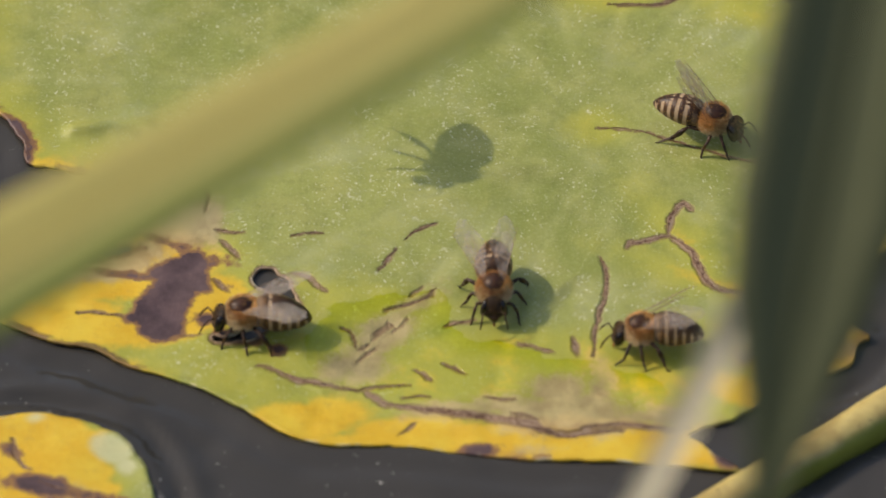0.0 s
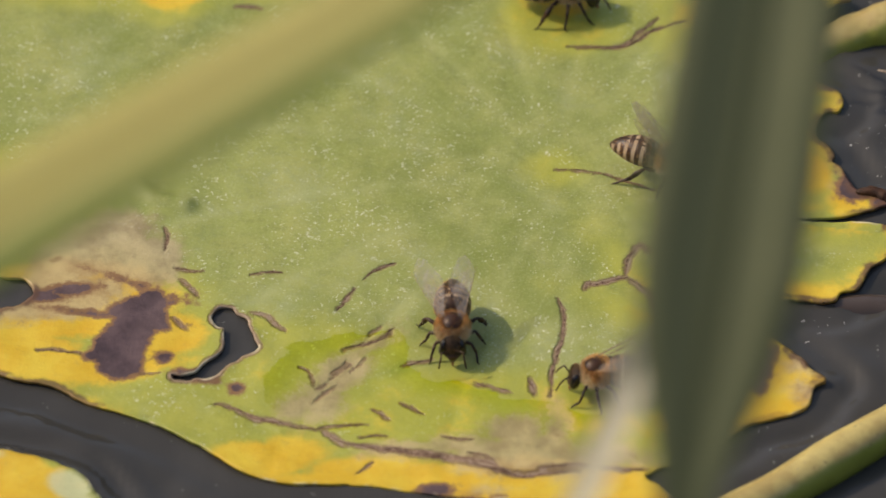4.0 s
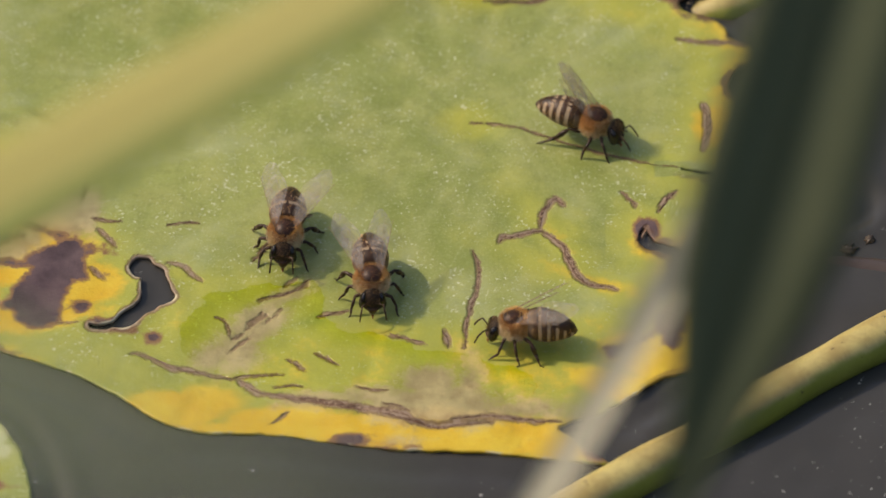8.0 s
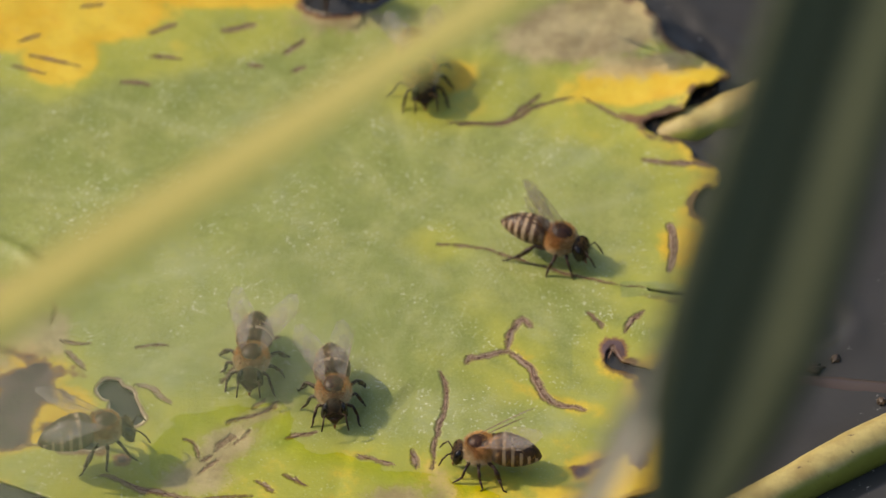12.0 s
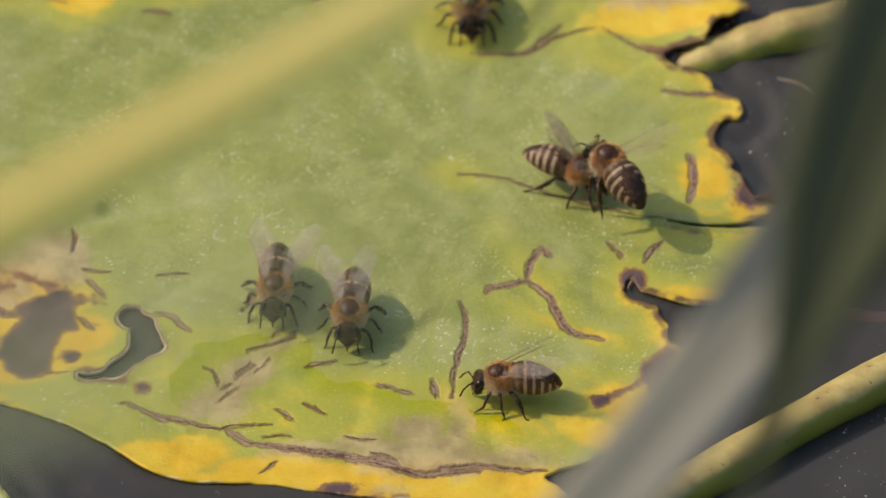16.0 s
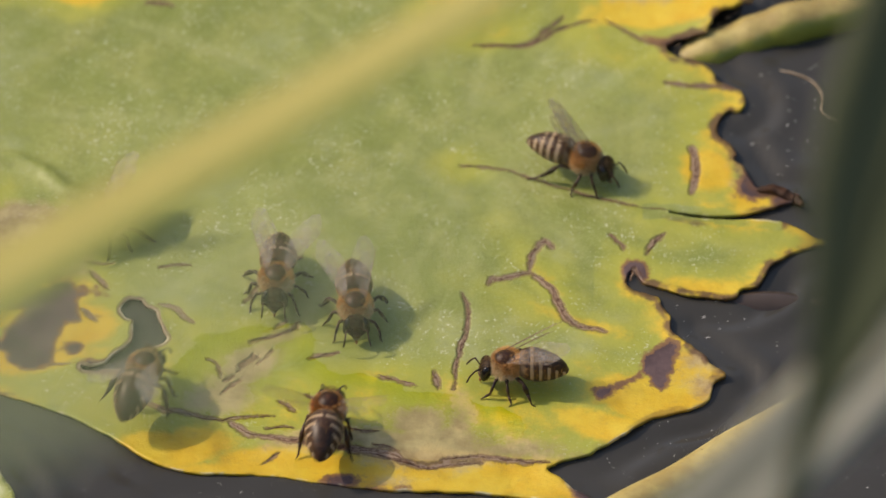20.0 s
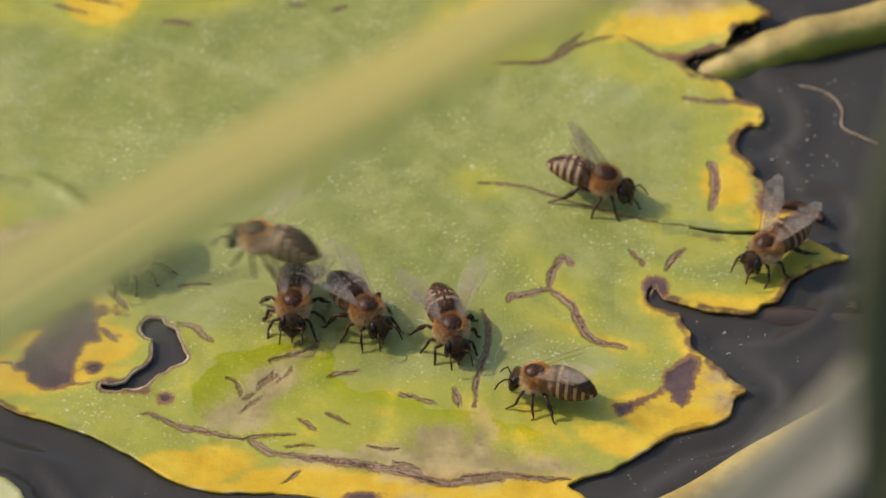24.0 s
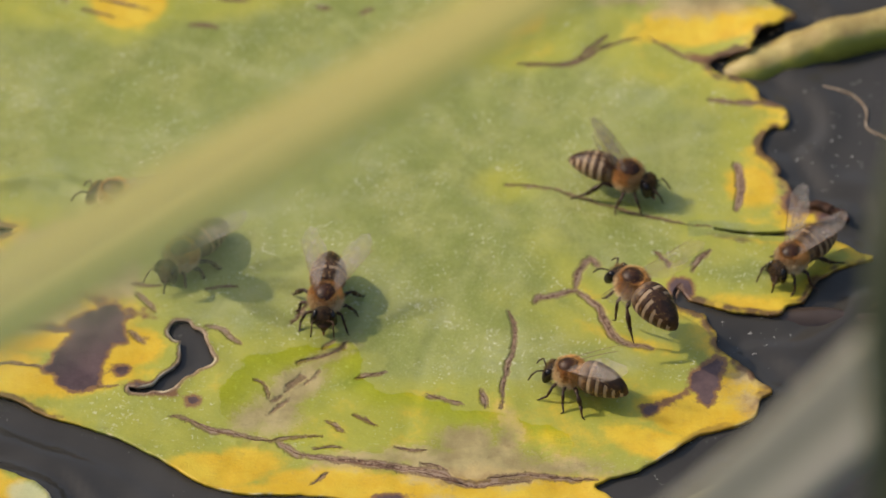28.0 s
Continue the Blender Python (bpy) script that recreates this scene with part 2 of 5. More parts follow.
TWIG = plain("wet_twig", (0.03, 0.02, 0.013), (0.11, 0.075, 0.045), 500, 0.35, 0.0001)
THREAD_MAT = plain("dry_root_thread", (0.26, 0.19, 0.12), (0.46, 0.37, 0.26), 500, 0.6)
BANK = plain("bank_growth", (0.02, 0.03, 0.012), (0.07, 0.09, 0.03), 2.5, 0.8)
CORK = cork_material()
BURNT = plain("burnt_edge", (0.018, 0.009, 0.006), (0.10, 0.045, 0.02), 420, 0.55, 0.0004, Specular_IOR_Level=0.25)
RED_BIT = plain("red_flake", (0.30, 0.06, 0.02), (0.52, 0.16, 0.05), 700, 0.6)
WHITE_BIT = plain("white_flake", (0.55, 0.54, 0.50), (0.8, 0.79, 0.76), 700, 0.6)


# ---- mesh helpers ----
class Builder:
    """Collects vertices and faces, in millimetres, for one mesh."""

    def __init__(self):
        self.verts, self.faces, self.along = [], [], None

    def ellipsoid(self, centre, radii, rings=10, sides=16, turn=(0, 0, 0)):
        rot = Euler([radians(a) for a in turn]).to_matrix()
        base, c = len(self.verts), Vector(centre)
        self.verts.append(tuple(c + rot @ Vector((0, 0, radii[2]))))
        for i in range(1, rings):
            a = math.pi * i / rings
            for j in range(sides):
                b = 2 * math.pi * j / sides
                p = Vector((radii[0] * math.sin(a) * math.cos(b), radii[1] * math.sin(a) * math.sin(b), radii[2] * math.cos(a)))
                self.verts.append(tuple(c + rot @ p))
        self.verts.append(tuple(c - rot @ Vector((0, 0, radii[2]))))
        for j in range(sides):
            k = (j + 1) % sides
            self.faces.append((base, base + 1 + j, base + 1 + k))
            for i in range(rings - 2):
                a, b = base + 1 + i * sides, base + 1 + (i + 1) * sides
                self.faces.append((a + j, b + j, b + k, a + k))
            a = base + 1 + (rings - 2) * sides
            self.faces.append((a + j, len(self.verts) - 1, a + k))
        return self

    def tube(self, points, radii, sides=8, flat=1.0):
        """A tapering limb along points; flat squeezes it sideways."""
        base = len(self.verts)
        points = [Vector(p) for p in points]
        for i, p in enumerate(points):
            d = (points[min(i + 1, len(points) - 1)] - points[max(i - 1, 0)]).normalized()
            u = d.cross(Vector((0, 0, 1)) if abs(d.z) < 0.9 else Vector((1, 0, 0))).normalized()
            v = d.cross(u)
            for j in range(sides):
                b = 2 * math.pi * j / sides
                self.verts.append(tuple(p + u * (radii[i] * flat * math.cos(b)) + v * (radii[i] * math.sin(b))))
        for i in range(len(points) - 1):
            for j in range(sides):
                k = (j + 1) % sides
                a, b = base + i * sides, base + (i + 1) * sides
                self.faces.append((a + j, a + k, b + k, b + j))
        last = base + (len(points) - 1) * sides
        self.faces.append(tuple(base + j for j in reversed(range(sides))))
        self.faces.append(tuple(last + j for j in range(sides)))
        return self

    def hairs(self, centre, radii, count, length, rng, where=None, lean=(-0.35, 0, 0.1), width=0.035):
        """Fine hairs standing on an ellipsoid."""
        c = Vector(centre)
        made = 0
        while made < count:
            d = Vector((rng.gauss(0, 1), rng.gauss(0, 1), rng.gauss(0, 1))).normalized()
            if where and not where(d):
                continue
            p = c + Vector((d.x * radii[0], d.y * radii[1], d.z * radii[2])) * 0.97
            way = (d + Vector(lean) + Vector((rng.gauss(0, 0.3), rng.gauss(0, 0.3), rng.gauss(0, 0.3)))).normalized()
            side = way.cross(Vector((rng.random(), rng.random(), rng.random()))).normalized() * width
            tip = p + way * length * rng.uniform(0.6, 1.15)
            n = len(self.verts)
            self.verts += [tuple(p - side), tuple(p + side), tuple(tip)]
            self.faces.append((n, n + 1, n + 2))
            made += 1
        return self

    def mesh(self, name, material, smooth=True):
        me = bpy.data.meshes.new(name)
        me.from_pydata([(x * MM, y * MM, z * MM) for x, y, z in self.verts], [], self.faces)
        if self.along is not None:
            me.attributes.new("along", "FLOAT", "POINT").data.foreach_set("value", self.along)
        me.materials.append(material)
        if smooth:
            me.polygons.foreach_set("use_smooth", [True] * len(me.polygons))
        me.update()
        return me


def part(name, builder, material, parent, label="", at=None, smooth=True):
    """One mesh under a thing or under a part."""
    ob = new(name, builder.mesh(name, material, smooth))
    ob.parent = parent
    if at is not None:
        ob.matrix_basis = at
    return tagged(ob, label)


def segments_distance(px, py, line):
    """Distance of many points from an open line of points."""
    best = np.full(px.shape, 1e9)
    for (ax, ay), (bx, by) in zip(line[:-1], line[1:]):
        dx, dy = bx - ax, by - ay
        k = np.clip(((px - ax) * dx + (py - ay) * dy) / max(dx * dx + dy * dy, 1e-9), 0, 1)
        best = np.minimum(best, np.hypot(px - ax - k * dx, py - ay - k * dy))
    return best


def inside_distance(px, py, ring):
    """Signed distance to a closed outline: positive inside."""
    ring = list(ring) + [ring[0]]
    dist = segments_distance(px, py, ring)
    inside = np.zeros(px.shape, bool)
    for (ax, ay), (bx, by) in zip(ring[:-1], ring[1:]):
        if ay == by:
            continue
        inside ^= ((ay > py) != (by > py)) & (px < (bx - ax) * (py - ay) / (by - ay) + ax)
    return np.where(inside, dist, -dist)


def worn(points, closed, amount, steps=6, seed=0):
    """An outline run smoothly through points and frayed a little."""
    n, out = len(points), []
    for i in range(n if closed else n - 1):
        p = [Vector(points[j % n]) if closed else Vector(points[min(max(j, 0), n - 1)]) for j in (i - 1, i, i + 1, i + 2)]
        for s in range(steps):
            t = s / steps
            v = 0.5 * (2 * p[1] + (p[2] - p[0]) * t + (2 * p[0] - 5 * p[1] + 4 * p[2] - p[3]) * t * t + (3 * p[1] - p[0] - 3 * p[2] + p[3]) * t ** 3)
            w = noise.noise_vector((v.x * 0.55 + seed, v.y * 0.55, seed)) * amount + noise.noise_vector((v.x * 1.7, v.y * 1.7, seed)) * amount * 0.5
            out.append((v.x + w.x, v.y + w.y))
    return out


def blob_field(px, py, blobs):
    """How far into the nearest of some oval patches points lie, in millimetres."""
    best = np.full(px.shape, -50.0)
    for x, y, rx, ry, turn in blobs:
        c, s = math.cos(radians(turn)), math.sin(radians(turn))
        u, v = (px - x) * c + (py - y) * s, (py - y) * c - (px - x) * s
        best = np.maximum(best, (1 - np.hypot(u / rx, v / ry)) * min(rx, ry))
    return best


def value_noise(px, py, size, seed):
    """Smooth noise of about that grain, between -1 and 1."""
    rng = np.random.RandomState(seed)
    out = np.zeros(px.shape)
    for k in range(5):
        a = rng.uniform(0, 2 * math.pi)
        f = 2 * math.pi / size * rng.uniform(0.6, 1.4)
        out += np.sin(px * f * math.cos(a) + py * f * math.sin(a) + rng.uniform(0, 6.28) + 1.3 * np.sin(py * f * 0.7 + k))
    return out / 3.0


def leaf_sheet(name, outline, holes, cell, height, fields, thickness, material):
    """A floating leaf cut to its outline: upper face, lower face and a cut edge all round."""
    xs, ys = [p[0] for p in outline], [p[1] for p in outline]
    gx, gy = np.arange(min(xs) - 2, max(xs) + 2, cell), np.arange(min(ys) - 2, max(ys) + 2, cell)
    px, py = np.meshgrid(gx, gy)

    def depth(x, y):
        d = inside_distance(x, y, outline)
        for h in holes:
            d = np.minimum(d, -inside_distance(x, y, h))
        return d

    d = depth(px, py)
    keep = (d[:-1, :-1] + d[1:, :-1] + d[:-1, 1:] + d[1:, 1:]) > 0
    ny, nx = px.shape
    index = np.arange(ny * nx).reshape(ny, nx)
    quads = np.stack([index[:-1, :-1][keep], index[:-1, 1:][keep], index[1:, 1:][keep], index[1:, :-1][keep]], 1)
    edges = {}
    for a, b in np.concatenate([quads[:, [0, 1]], quads[:, [1, 2]], quads[:, [2, 3]], quads[:, [3, 0]]]).tolist():
        if (b, a) in edges:
            del edges[(b, a)]
        else:
            edges[(a, b)] = True
    border = np.unique(np.array(list(edges)).ravel())
    fx, fy = px.ravel().copy(), py.ravel().copy()
    bx, by, e = fx[border], fy[border], 0.02
    for _ in range(3):  # slide the border on to the outline
        v = depth(bx, by)
        sx, sy = (depth(bx + e, by) - v) / e, (depth(bx, by + e) - v) / e
        bx, by = bx - np.clip(v, -cell, cell) * sx, by - np.clip(v, -cell, cell) * sy
    fx[border], fy[border] = bx, by
    used = np.unique(quads)
    back = np.full(ny * nx, -1)
    back[used] = np.arange(len(used))
    fx, fy, quads = fx[used], fy[used], back[quads]
    rim = np.maximum(depth(fx, fy), 0)
    fz = height(fx, fy, rim)
    n = len(fx)
    under = fz - thickness
    verts = np.concatenate([np.stack([fx, fy, fz], 1), np.stack([fx, fy, under], 1)]) * MM
    walls = [(back[a], back[a] + n, back[b] + n, back[b]) for a, b in edges]
    faces = np.concatenate([quads, quads[:, ::-1] + n, np.array(walls)])
    me = bpy.data.meshes.new(name)
    me.from_pydata(verts.tolist(), [], faces.tolist())
    for key, values in {"rim": rim, **fields(fx, fy)}.items():
        me.attributes.new(key, "FLOAT", "POINT").data.foreach_set("value", np.tile(values, 2).astype(np.float32))
    me.materials.append(material)
    me.polygons.foreach_set("use_smooth", [True] * len(me.polygons))
    me.update()
    return new(name, me)


# ---- the large lily leaf ----
FRONT_MARGIN = [(18, -33.8), (21.4, -36.6), (19.5, -36.3), (8.8, -34.5), (-0.3, -33.8), (-6.4, -33.5), (-10.9, -32.8), (-16.2, -31.9), (-23, -30.6), (-29.1, -30.5), (-34.4, -30.1), (-39.4, -27.9), (-43.6, -24.4), (-49.8, -20), (-55.2, -17.3), (-59.8, -15.6), (-64.5, -12.6), (-69.9, -11.3)]
LEFT_MARGIN = [(-75.3, -8.4), (-78.5, -5.2), (-74.1, -1.8), (-72.2, 0.6), (-71.1, 1.9), (-68.8, 2.9), (-67.4, 5), (-67.8, 6.4), (-68.7, 7.5), (-70.9, 7.5), (-73.2, 8.9), (-74, 11), (-72.9, 12.6), (-70.3, 14), (-68.4, 16.1), (-66.9, 17.9), (-64.6, 19.3), (-66.3, 20), (-70, 21.3), (-73.9, 22.4), (-74.5, 25.5), (-75.9, 28.4), (-77.5, 31.3), (-83.9, 37.1), (-82.9, 50.4), (-81.7, 60.6), (-78, 69.6)]
BACK_MARGIN = [(-70.3, 76.5), (-58.5, 80.8), (-42.6, 82.5), (-26.6, 80.8), (-17.8, 77.8), (-13.8, 73.6), (-7.4, 73.2), (-1.9, 76.2), (7.7, 78.1), (14, 77.8), (27.6, 77.3), (33.1, 72.7), (36, 66.7), (43.5, 59.2), (42.7, 57.5), (41.1, 56.4), (39.1, 55.9), (37.9, 54.2), (37.1, 52.3), (35.1, 51.7), (32.7, 51.6)]
UPPER_LOBE = [(31.3, 50.6), (32.3, 48.6), (35, 47.5), (37.7, 45.8), (38.5, 43.9), (40, 43), (41.9, 41.7), (42.3, 39.9), (41.5, 38.3), (39.9, 38.3), (38.7, 36.4), (38.3, 34.2), (39, 32.5), (40.2, 31.4), (40.9, 29.7), (40.5, 28.6), (41.6, 27.5), (42.4, 25.9), (43.3, 23.7), (44.7, 22.6), (47, 22.3), (49.3, 22), (49.9, 20.7), (47.7, 20.1), (45.7, 19.3), (43.4, 18.5), (40.7, 17.9), (36.8, 17.7), (33.7, 18.1), (31.4, 18.8)]
LOWER_LOBE = [(31.2, 18.4), (34.5, 17.2), (39.1, 16.9), (43, 16.9), (46.1, 16.8), (49.1, 15.5), (51.4, 13.7), (53.7, 12.8), (51.4, 12.1), (49, 11.2), (46.7, 9.6), (45.1, 8), (44.3, 5.8), (43.1, 4.2), (41.1, 3.7), (40.3, 2.3), (38, 1.9), (35.4, 2.4), (33.4, 2.7), (31.1, 3.7), (29.2, 4.6), (27.8, 5.1), (27, 6.8), (26.3, 7.9), (25.7, 7)]
FRONT_LOBE = [(25.5, 5), (26.5, 3.8), (28.8, 2.9), (30, 2.1), (30.7, -0), (31.4, -1.6), (31.2, -3.5), (32.1, -5), (34, -6.7), (35.5, -8.5), (37, -10.7), (38.9, -12.3), (37.7, -13.3), (36.9, -14.9), (36.1, -17), (34.6, -18.3), (31.5, -19.4), (28.5, -20.4), (26.9, -21.7), (24.6, -23.8), (22.3, -25.3), (20.4, -26.8), (17.7, -27.7), (15.4, -28.8), (14.3, -29.8), (16.3, -31.5)]
FOLD = [(-42.6, -16.3), (-37.6, -18.4), (-33.8, -20.5), (-29.2, -21.1), (-26.2, -22.7), (-23.1, -24.4), (-17, -25.7), (-10.9, -26.8), (-6.4, -28.6), (-0.3, -28.6), (5, -27.9), (15.2, -28.8)]
HEART = (2.9, 27.7)  # where the stalk joins
EATEN_HOLE = [(-42.4, 1.9), (-40.8, 1.8), (-39.9, 0.8), (-38.7, -0), (-38.1, -2.1), (-37.4, -4.2), (-37, -5.7), (-37.8, -7), (-39.1, -7.3), (-40, -8.4), (-41.1, -8.8), (-42, -10.1), (-43.1, -11.5), (-44.9, -11.5), (-46.4, -11.8), (-48, -11.8), (-48.5, -10.6), (-47.2, -10.7), (-45.4, -10.2), (-43.8, -8.1), (-42.3, -6.7), (-41.7, -5.5), (-41.6, -3.8), (-41.6, -2.1), (-42.4, -1.8), (-43.2, -0.1)]
DARK_PATCH = [(-60.5, -6.2), (-59.1, -4.6), (-59.1, -3.9), (-58, -2.5), (-56.9, -0.9), (-56.2, 0.3), (-57.1, 1.5), (-56.6, 2.8), (-55.1, 3.5), (-53.6, 4.5), (-52.4, 5.4), (-50.9, 5.6), (-49.7, 4.5), (-49.3, 3), (-49.7, 1.4), (-48.9, -0.7), (-49.6, -1.8), (-50.8, -2.3), (-51.7, -3.7), (-52.2, -5.5), (-52.6, -7.3), (-52.4, -9.5), (-53.3, -10.5), (-55.9, -11), (-57.5, -9.9), (-58.7, -8.3), (-59.8, -7.5)]
LOBE_PATCH = [(21.3, -15.1), (22.4, -14.5), (24.7, -13.6), (26.7, -12.2), (27.5, -10.3), (28, -8.5), (29.4, -7.5), (31, -6.1), (32.1, -6.4), (32.5, -7.8), (31.5, -9.6), (30.7, -12.2), (30.1, -14.5), (29.3, -13.8), (28.6, -12.4), (27.4, -12), (25.9, -12.9), (24, -14.3), (22.4, -15.9), (21.3, -16)]
SCARS = [
    (0.55, [(15.4, 12.2), (14.4, 13.2), (13.5, 12.2), (12.6, 9.7), (12.5, 7.3)]),
    (0.50, [(12.5, 7.3), (10.4, 6.8), (8.4, 6), (7.1, 5.9), (6.7, 4.9)]),
    (0.55, [(12.5, 7.3), (14.2, 5.4), (15.6, 3.3), (16.5, 0.6), (17.6, -1.6), (19.1, -3), (21.4, -3.4), (22.7, -4.1)]),
    (0.34, [(3.1, 3.3), (3.8, 0.4), (3.8, -3.9), (2.8, -7.9), (2.2, -11.2), (2, -15.4)]),
    (0.20, [(2.9, 28.1), (5.1, 27.9), (9, 26.8), (15.2, 24.1), (22.9, 21.1), (27.5, 19.6), (31.4, 18.6)]),
    (0.35, [(23.3, 14.5), (24.3, 13.2), (25.4, 11.5)]),
    (0.38, [(30.8, 14.5), (29.4, 12.9), (28.2, 10.4)]),
] + [
    (0.45, [(26.7, 7.7), (26.3, 6.4), (25.9, 5.3)]),
    (0.42, [(31.4, 43.8), (34.9, 43), (38.8, 43), (40.8, 42.2)]),
    (0.42, [(-38, 1), (-36.3, 0.5), (-34.8, -0.8), (-33.4, -2.6)]),
    (0.22, [(23.2, 56.5), (26.1, 54), (28.8, 51.7), (31.3, 50.5)]),
    (0.26, [(6, 51.2), (13, 51.5), (17, 54.8), (22.5, 56.7)]),
    (0.42, [(-42.6, -16), (-40.3, -16.7), (-37.6, -18.2), (-34.6, -19.1), (-31.6, -20), (-28.5, -20.5)]),
    (0.24, [(-29.3, -20.4), (-26.7, -19.8), (-24.4, -19.7), (-22.1, -19.6)]),
] + [
    (0.50, [(-27.9, -21), (-26.6, -22.1), (-24.6, -23.5)]),
    (0.62, [(-25.1, -23), (-21, -24), (-17.2, -24.8), (-13.4, -25.6), (-9.7, -26.4), (-5.9, -27.5), (-5, -28.3)]),
    (0.46, [(-9.7, -26.9), (-5.9, -28.1), (-2.1, -29.2), (1.6, -28.8), (6.3, -28.4)]),
    (0.26, [(-18.9, -2.1), (-21, -4.1), (-23.3, -5.1), (-26.2, -5.8)]),
    (0.22, [(-31.5, -9.2), (-30.3, -9.7), (-29.7, -11.4), (-29.5, -12.7)]),
] + [
    (0.34, [(-17.7, -8.9), (-15.5, -8.3), (-13.4, -7.9)]),
    (0.30, [(-21.7, -16.8), (-20.4, -17.6), (-19.3, -19)]),
    (0.28, [(-18.1, -15.7), (-16.4, -16.7), (-14.5, -18.1)]),
    (0.20, [(-16.4, -16.2), (-15.5, -17.3), (-14.8, -17.5)]),
    (0.20, [(-23.4, -22.1), (-21.4, -21.8), (-19.3, -22)]),
    (0.20, [(-12.3, -22), (-10, -22.7), (-8, -22.8)]),
    (0.30, [(-8.3, -12.2), (-5.8, -13.2), (-2.7, -14.6)]),
] + [
    (0.45, [(-0.8, -11.8), (-0.4, -13.1), (-0.1, -14.8)]),
    (0.22, [(-23.7, -28.4), (-22.6, -27.4), (-21.3, -26)]),
    (0.22, [(-8.9, -25.2), (-6.6, -25.9), (-5, -26.8)]),
    (0.30, [(-66.7, -5.6), (-63.7, -5.7), (-60.2, -6.4)]),
    (0.24, [(-52.5, -10.1), (-51.4, -10.2), (-49.7, -10.2)]),
    (0.40, [(0.3, -28.2), (5.6, -27.6), (10.1, -28.2), (15.4, -28.7)]),
    (0.30, [(4.7, 51.5), (12.2, 51.5), (14.6, 54), (17.8, 57.3)]),
]
NICKS = [
    (0.34, [(-37.1, 69.2), (-33.2, 71.5)]),
    (0.42, [(-26.8, 69.8), (-22.1, 71.5)]),
    (0.30, [(-37, 64.7), (-32.3, 64.3)]),
    (0.38, [(-18, 65.8), (-15.3, 68.4)]),
    (0.34, [(-40.9, 59.6), (-36.5, 59)]),
    (0.34, [(-55.3, 68.1), (-52.2, 69.5)]),
    (0.25, [(-53.7, 65.2), (-45.7, 62.4)]),
] + [
    (0.30, [(-60.4, 66.9), (-58, 65)]),
    (0.25, [(-46.7, 74.9), (-43.2, 75.7)]),
    (0.21, [(-21.2, 63), (-23.6, 63.2)]),
    (0.30, [(-17.2, 61.9), (-15.2, 62.8)]),
    (0.25, [(-56, 63), (-51.2, 61.3)]),
    (0.24, [(-23, 7.2), (-21.1, 8.8), (-18.4, 10)]),
    (0.34, [(-24.1, 5.3), (-25.4, 3), (-26.7, 0.9)]),
] + [
    (0.26, [(-38.1, 8.1), (-36, 8.5), (-33.7, 8.5)]),
    (0.38, [(-47.7, 7.4), (-46.3, 5.8), (-44.9, 3.8)]),
    (0.30, [(-48.3, 9.5), (-46.4, 8.9), (-44.4, 8.9)]),
    (0.30, [(-48.5, 0.3), (-47.6, -0.5), (-46.4, -1.9)]),
    (0.60, [(34.6, 31.4), (35.4, 28.7), (35.2, 24.8), (34.5, 21.9)]),
    (0.30, [(-48.4, -0), (-47.4, -1.1), (-46.3, -2.1)]),
    (0.22, [(-49.9, 17.1), (-49.5, 14.4), (-49.9, 12.3)]),
]
# short streaks of torn skin along the dry band
rng = random.Random(12)
STREAKS = []
for _ in range(11):
    k, off, run = rng.random(), rng.uniform(-2.0, 2.0), rng.uniform(0.8, 2.2)
    x, y = -29.3 + 10.4 * k + 0.75 * off, -14 + 11.7 * k - 0.66 * off
    STREAKS.append((rng.uniform(0.165, 0.22), [(x - 0.6 * run, y - 0.68 * run), (x + rng.uniform(-0.2, 0.2), y), (x + 0.6 * run, y + 0.68 * run)]))
YELLOW = [
    (-63.4, 3.4, 14.6, 8, 0),
    (-10.9, -31.3, 33, 4.9, 0),
    (-36.8, -26.3, 10, 4.3, 14),
    (-23.1, -27.8, 9.2, 2.8, 0),
    (16.3, -33.8, 7.7, 2.6, 0),
    (30.9, -18.1, 10, 4.7, -22),
    (34.4, -12.7, 5.4, 5.3, -15),
    (24, -22.6, 6.9, 2.6, -22),
    (-57, -8.4, 11.5, 4.1, 10),
    (-68.5, -6.2, 10, 4.8, 0),
    (-50.2, -3.1, 6.9, 4.3, 0),
    (37.4, 3.5, 6.9, 2.1, -12),
    (42.8, 21.1, 2.8, 4.3, 10),
    (32.8, 58.2, 12.3, 4.5, 0),
    (-50.4, 73.6, 17.7, 8, 5),
    (-29, 78.2, 21.5, 4.3, 0),
] + [
    (5.2, 60.5, 3.1, 2.8, 0),
    (14.5, 5.9, 1.1, 4.2, 35),
    (18.4, -1.6, 4, 0.8, -25),
    (37, 26.5, 4, 3.5, -40),
    (-49.4, 65.1, 6.1, 6.4, 0),
]
LIME = [
    (-11, -22.1, 39.9, 12.8, 0),
    (-44.6, -12.6, 25.3, 12.8, 12),
    (24.1, -17.9, 16.9, 9.6, -15),
    (-27.9, -6.3, 12.3, 5.3, 0),
    (16.3, 6.7, 3.1, 5.6, 30),
    (38.2, 4.4, 10.8, 4.3, -12),
    (40.9, 26, 8.4, 11.8, 10),
    (3, 28, 4.6, 3.9, 0),
    (31.2, 54.9, 16.9, 9.6, 0),
    (-46.3, 70.7, 32.3, 11.8, 5),
    (5.2, 58.2, 10.8, 8.6, 0),
    (-69.5, 1.2, 16.9, 13.9, 0),
    (31.2, -2.1, 3.8, 6.4, 0),
    (38, 39.2, 6.1, 6.4, 0),
]
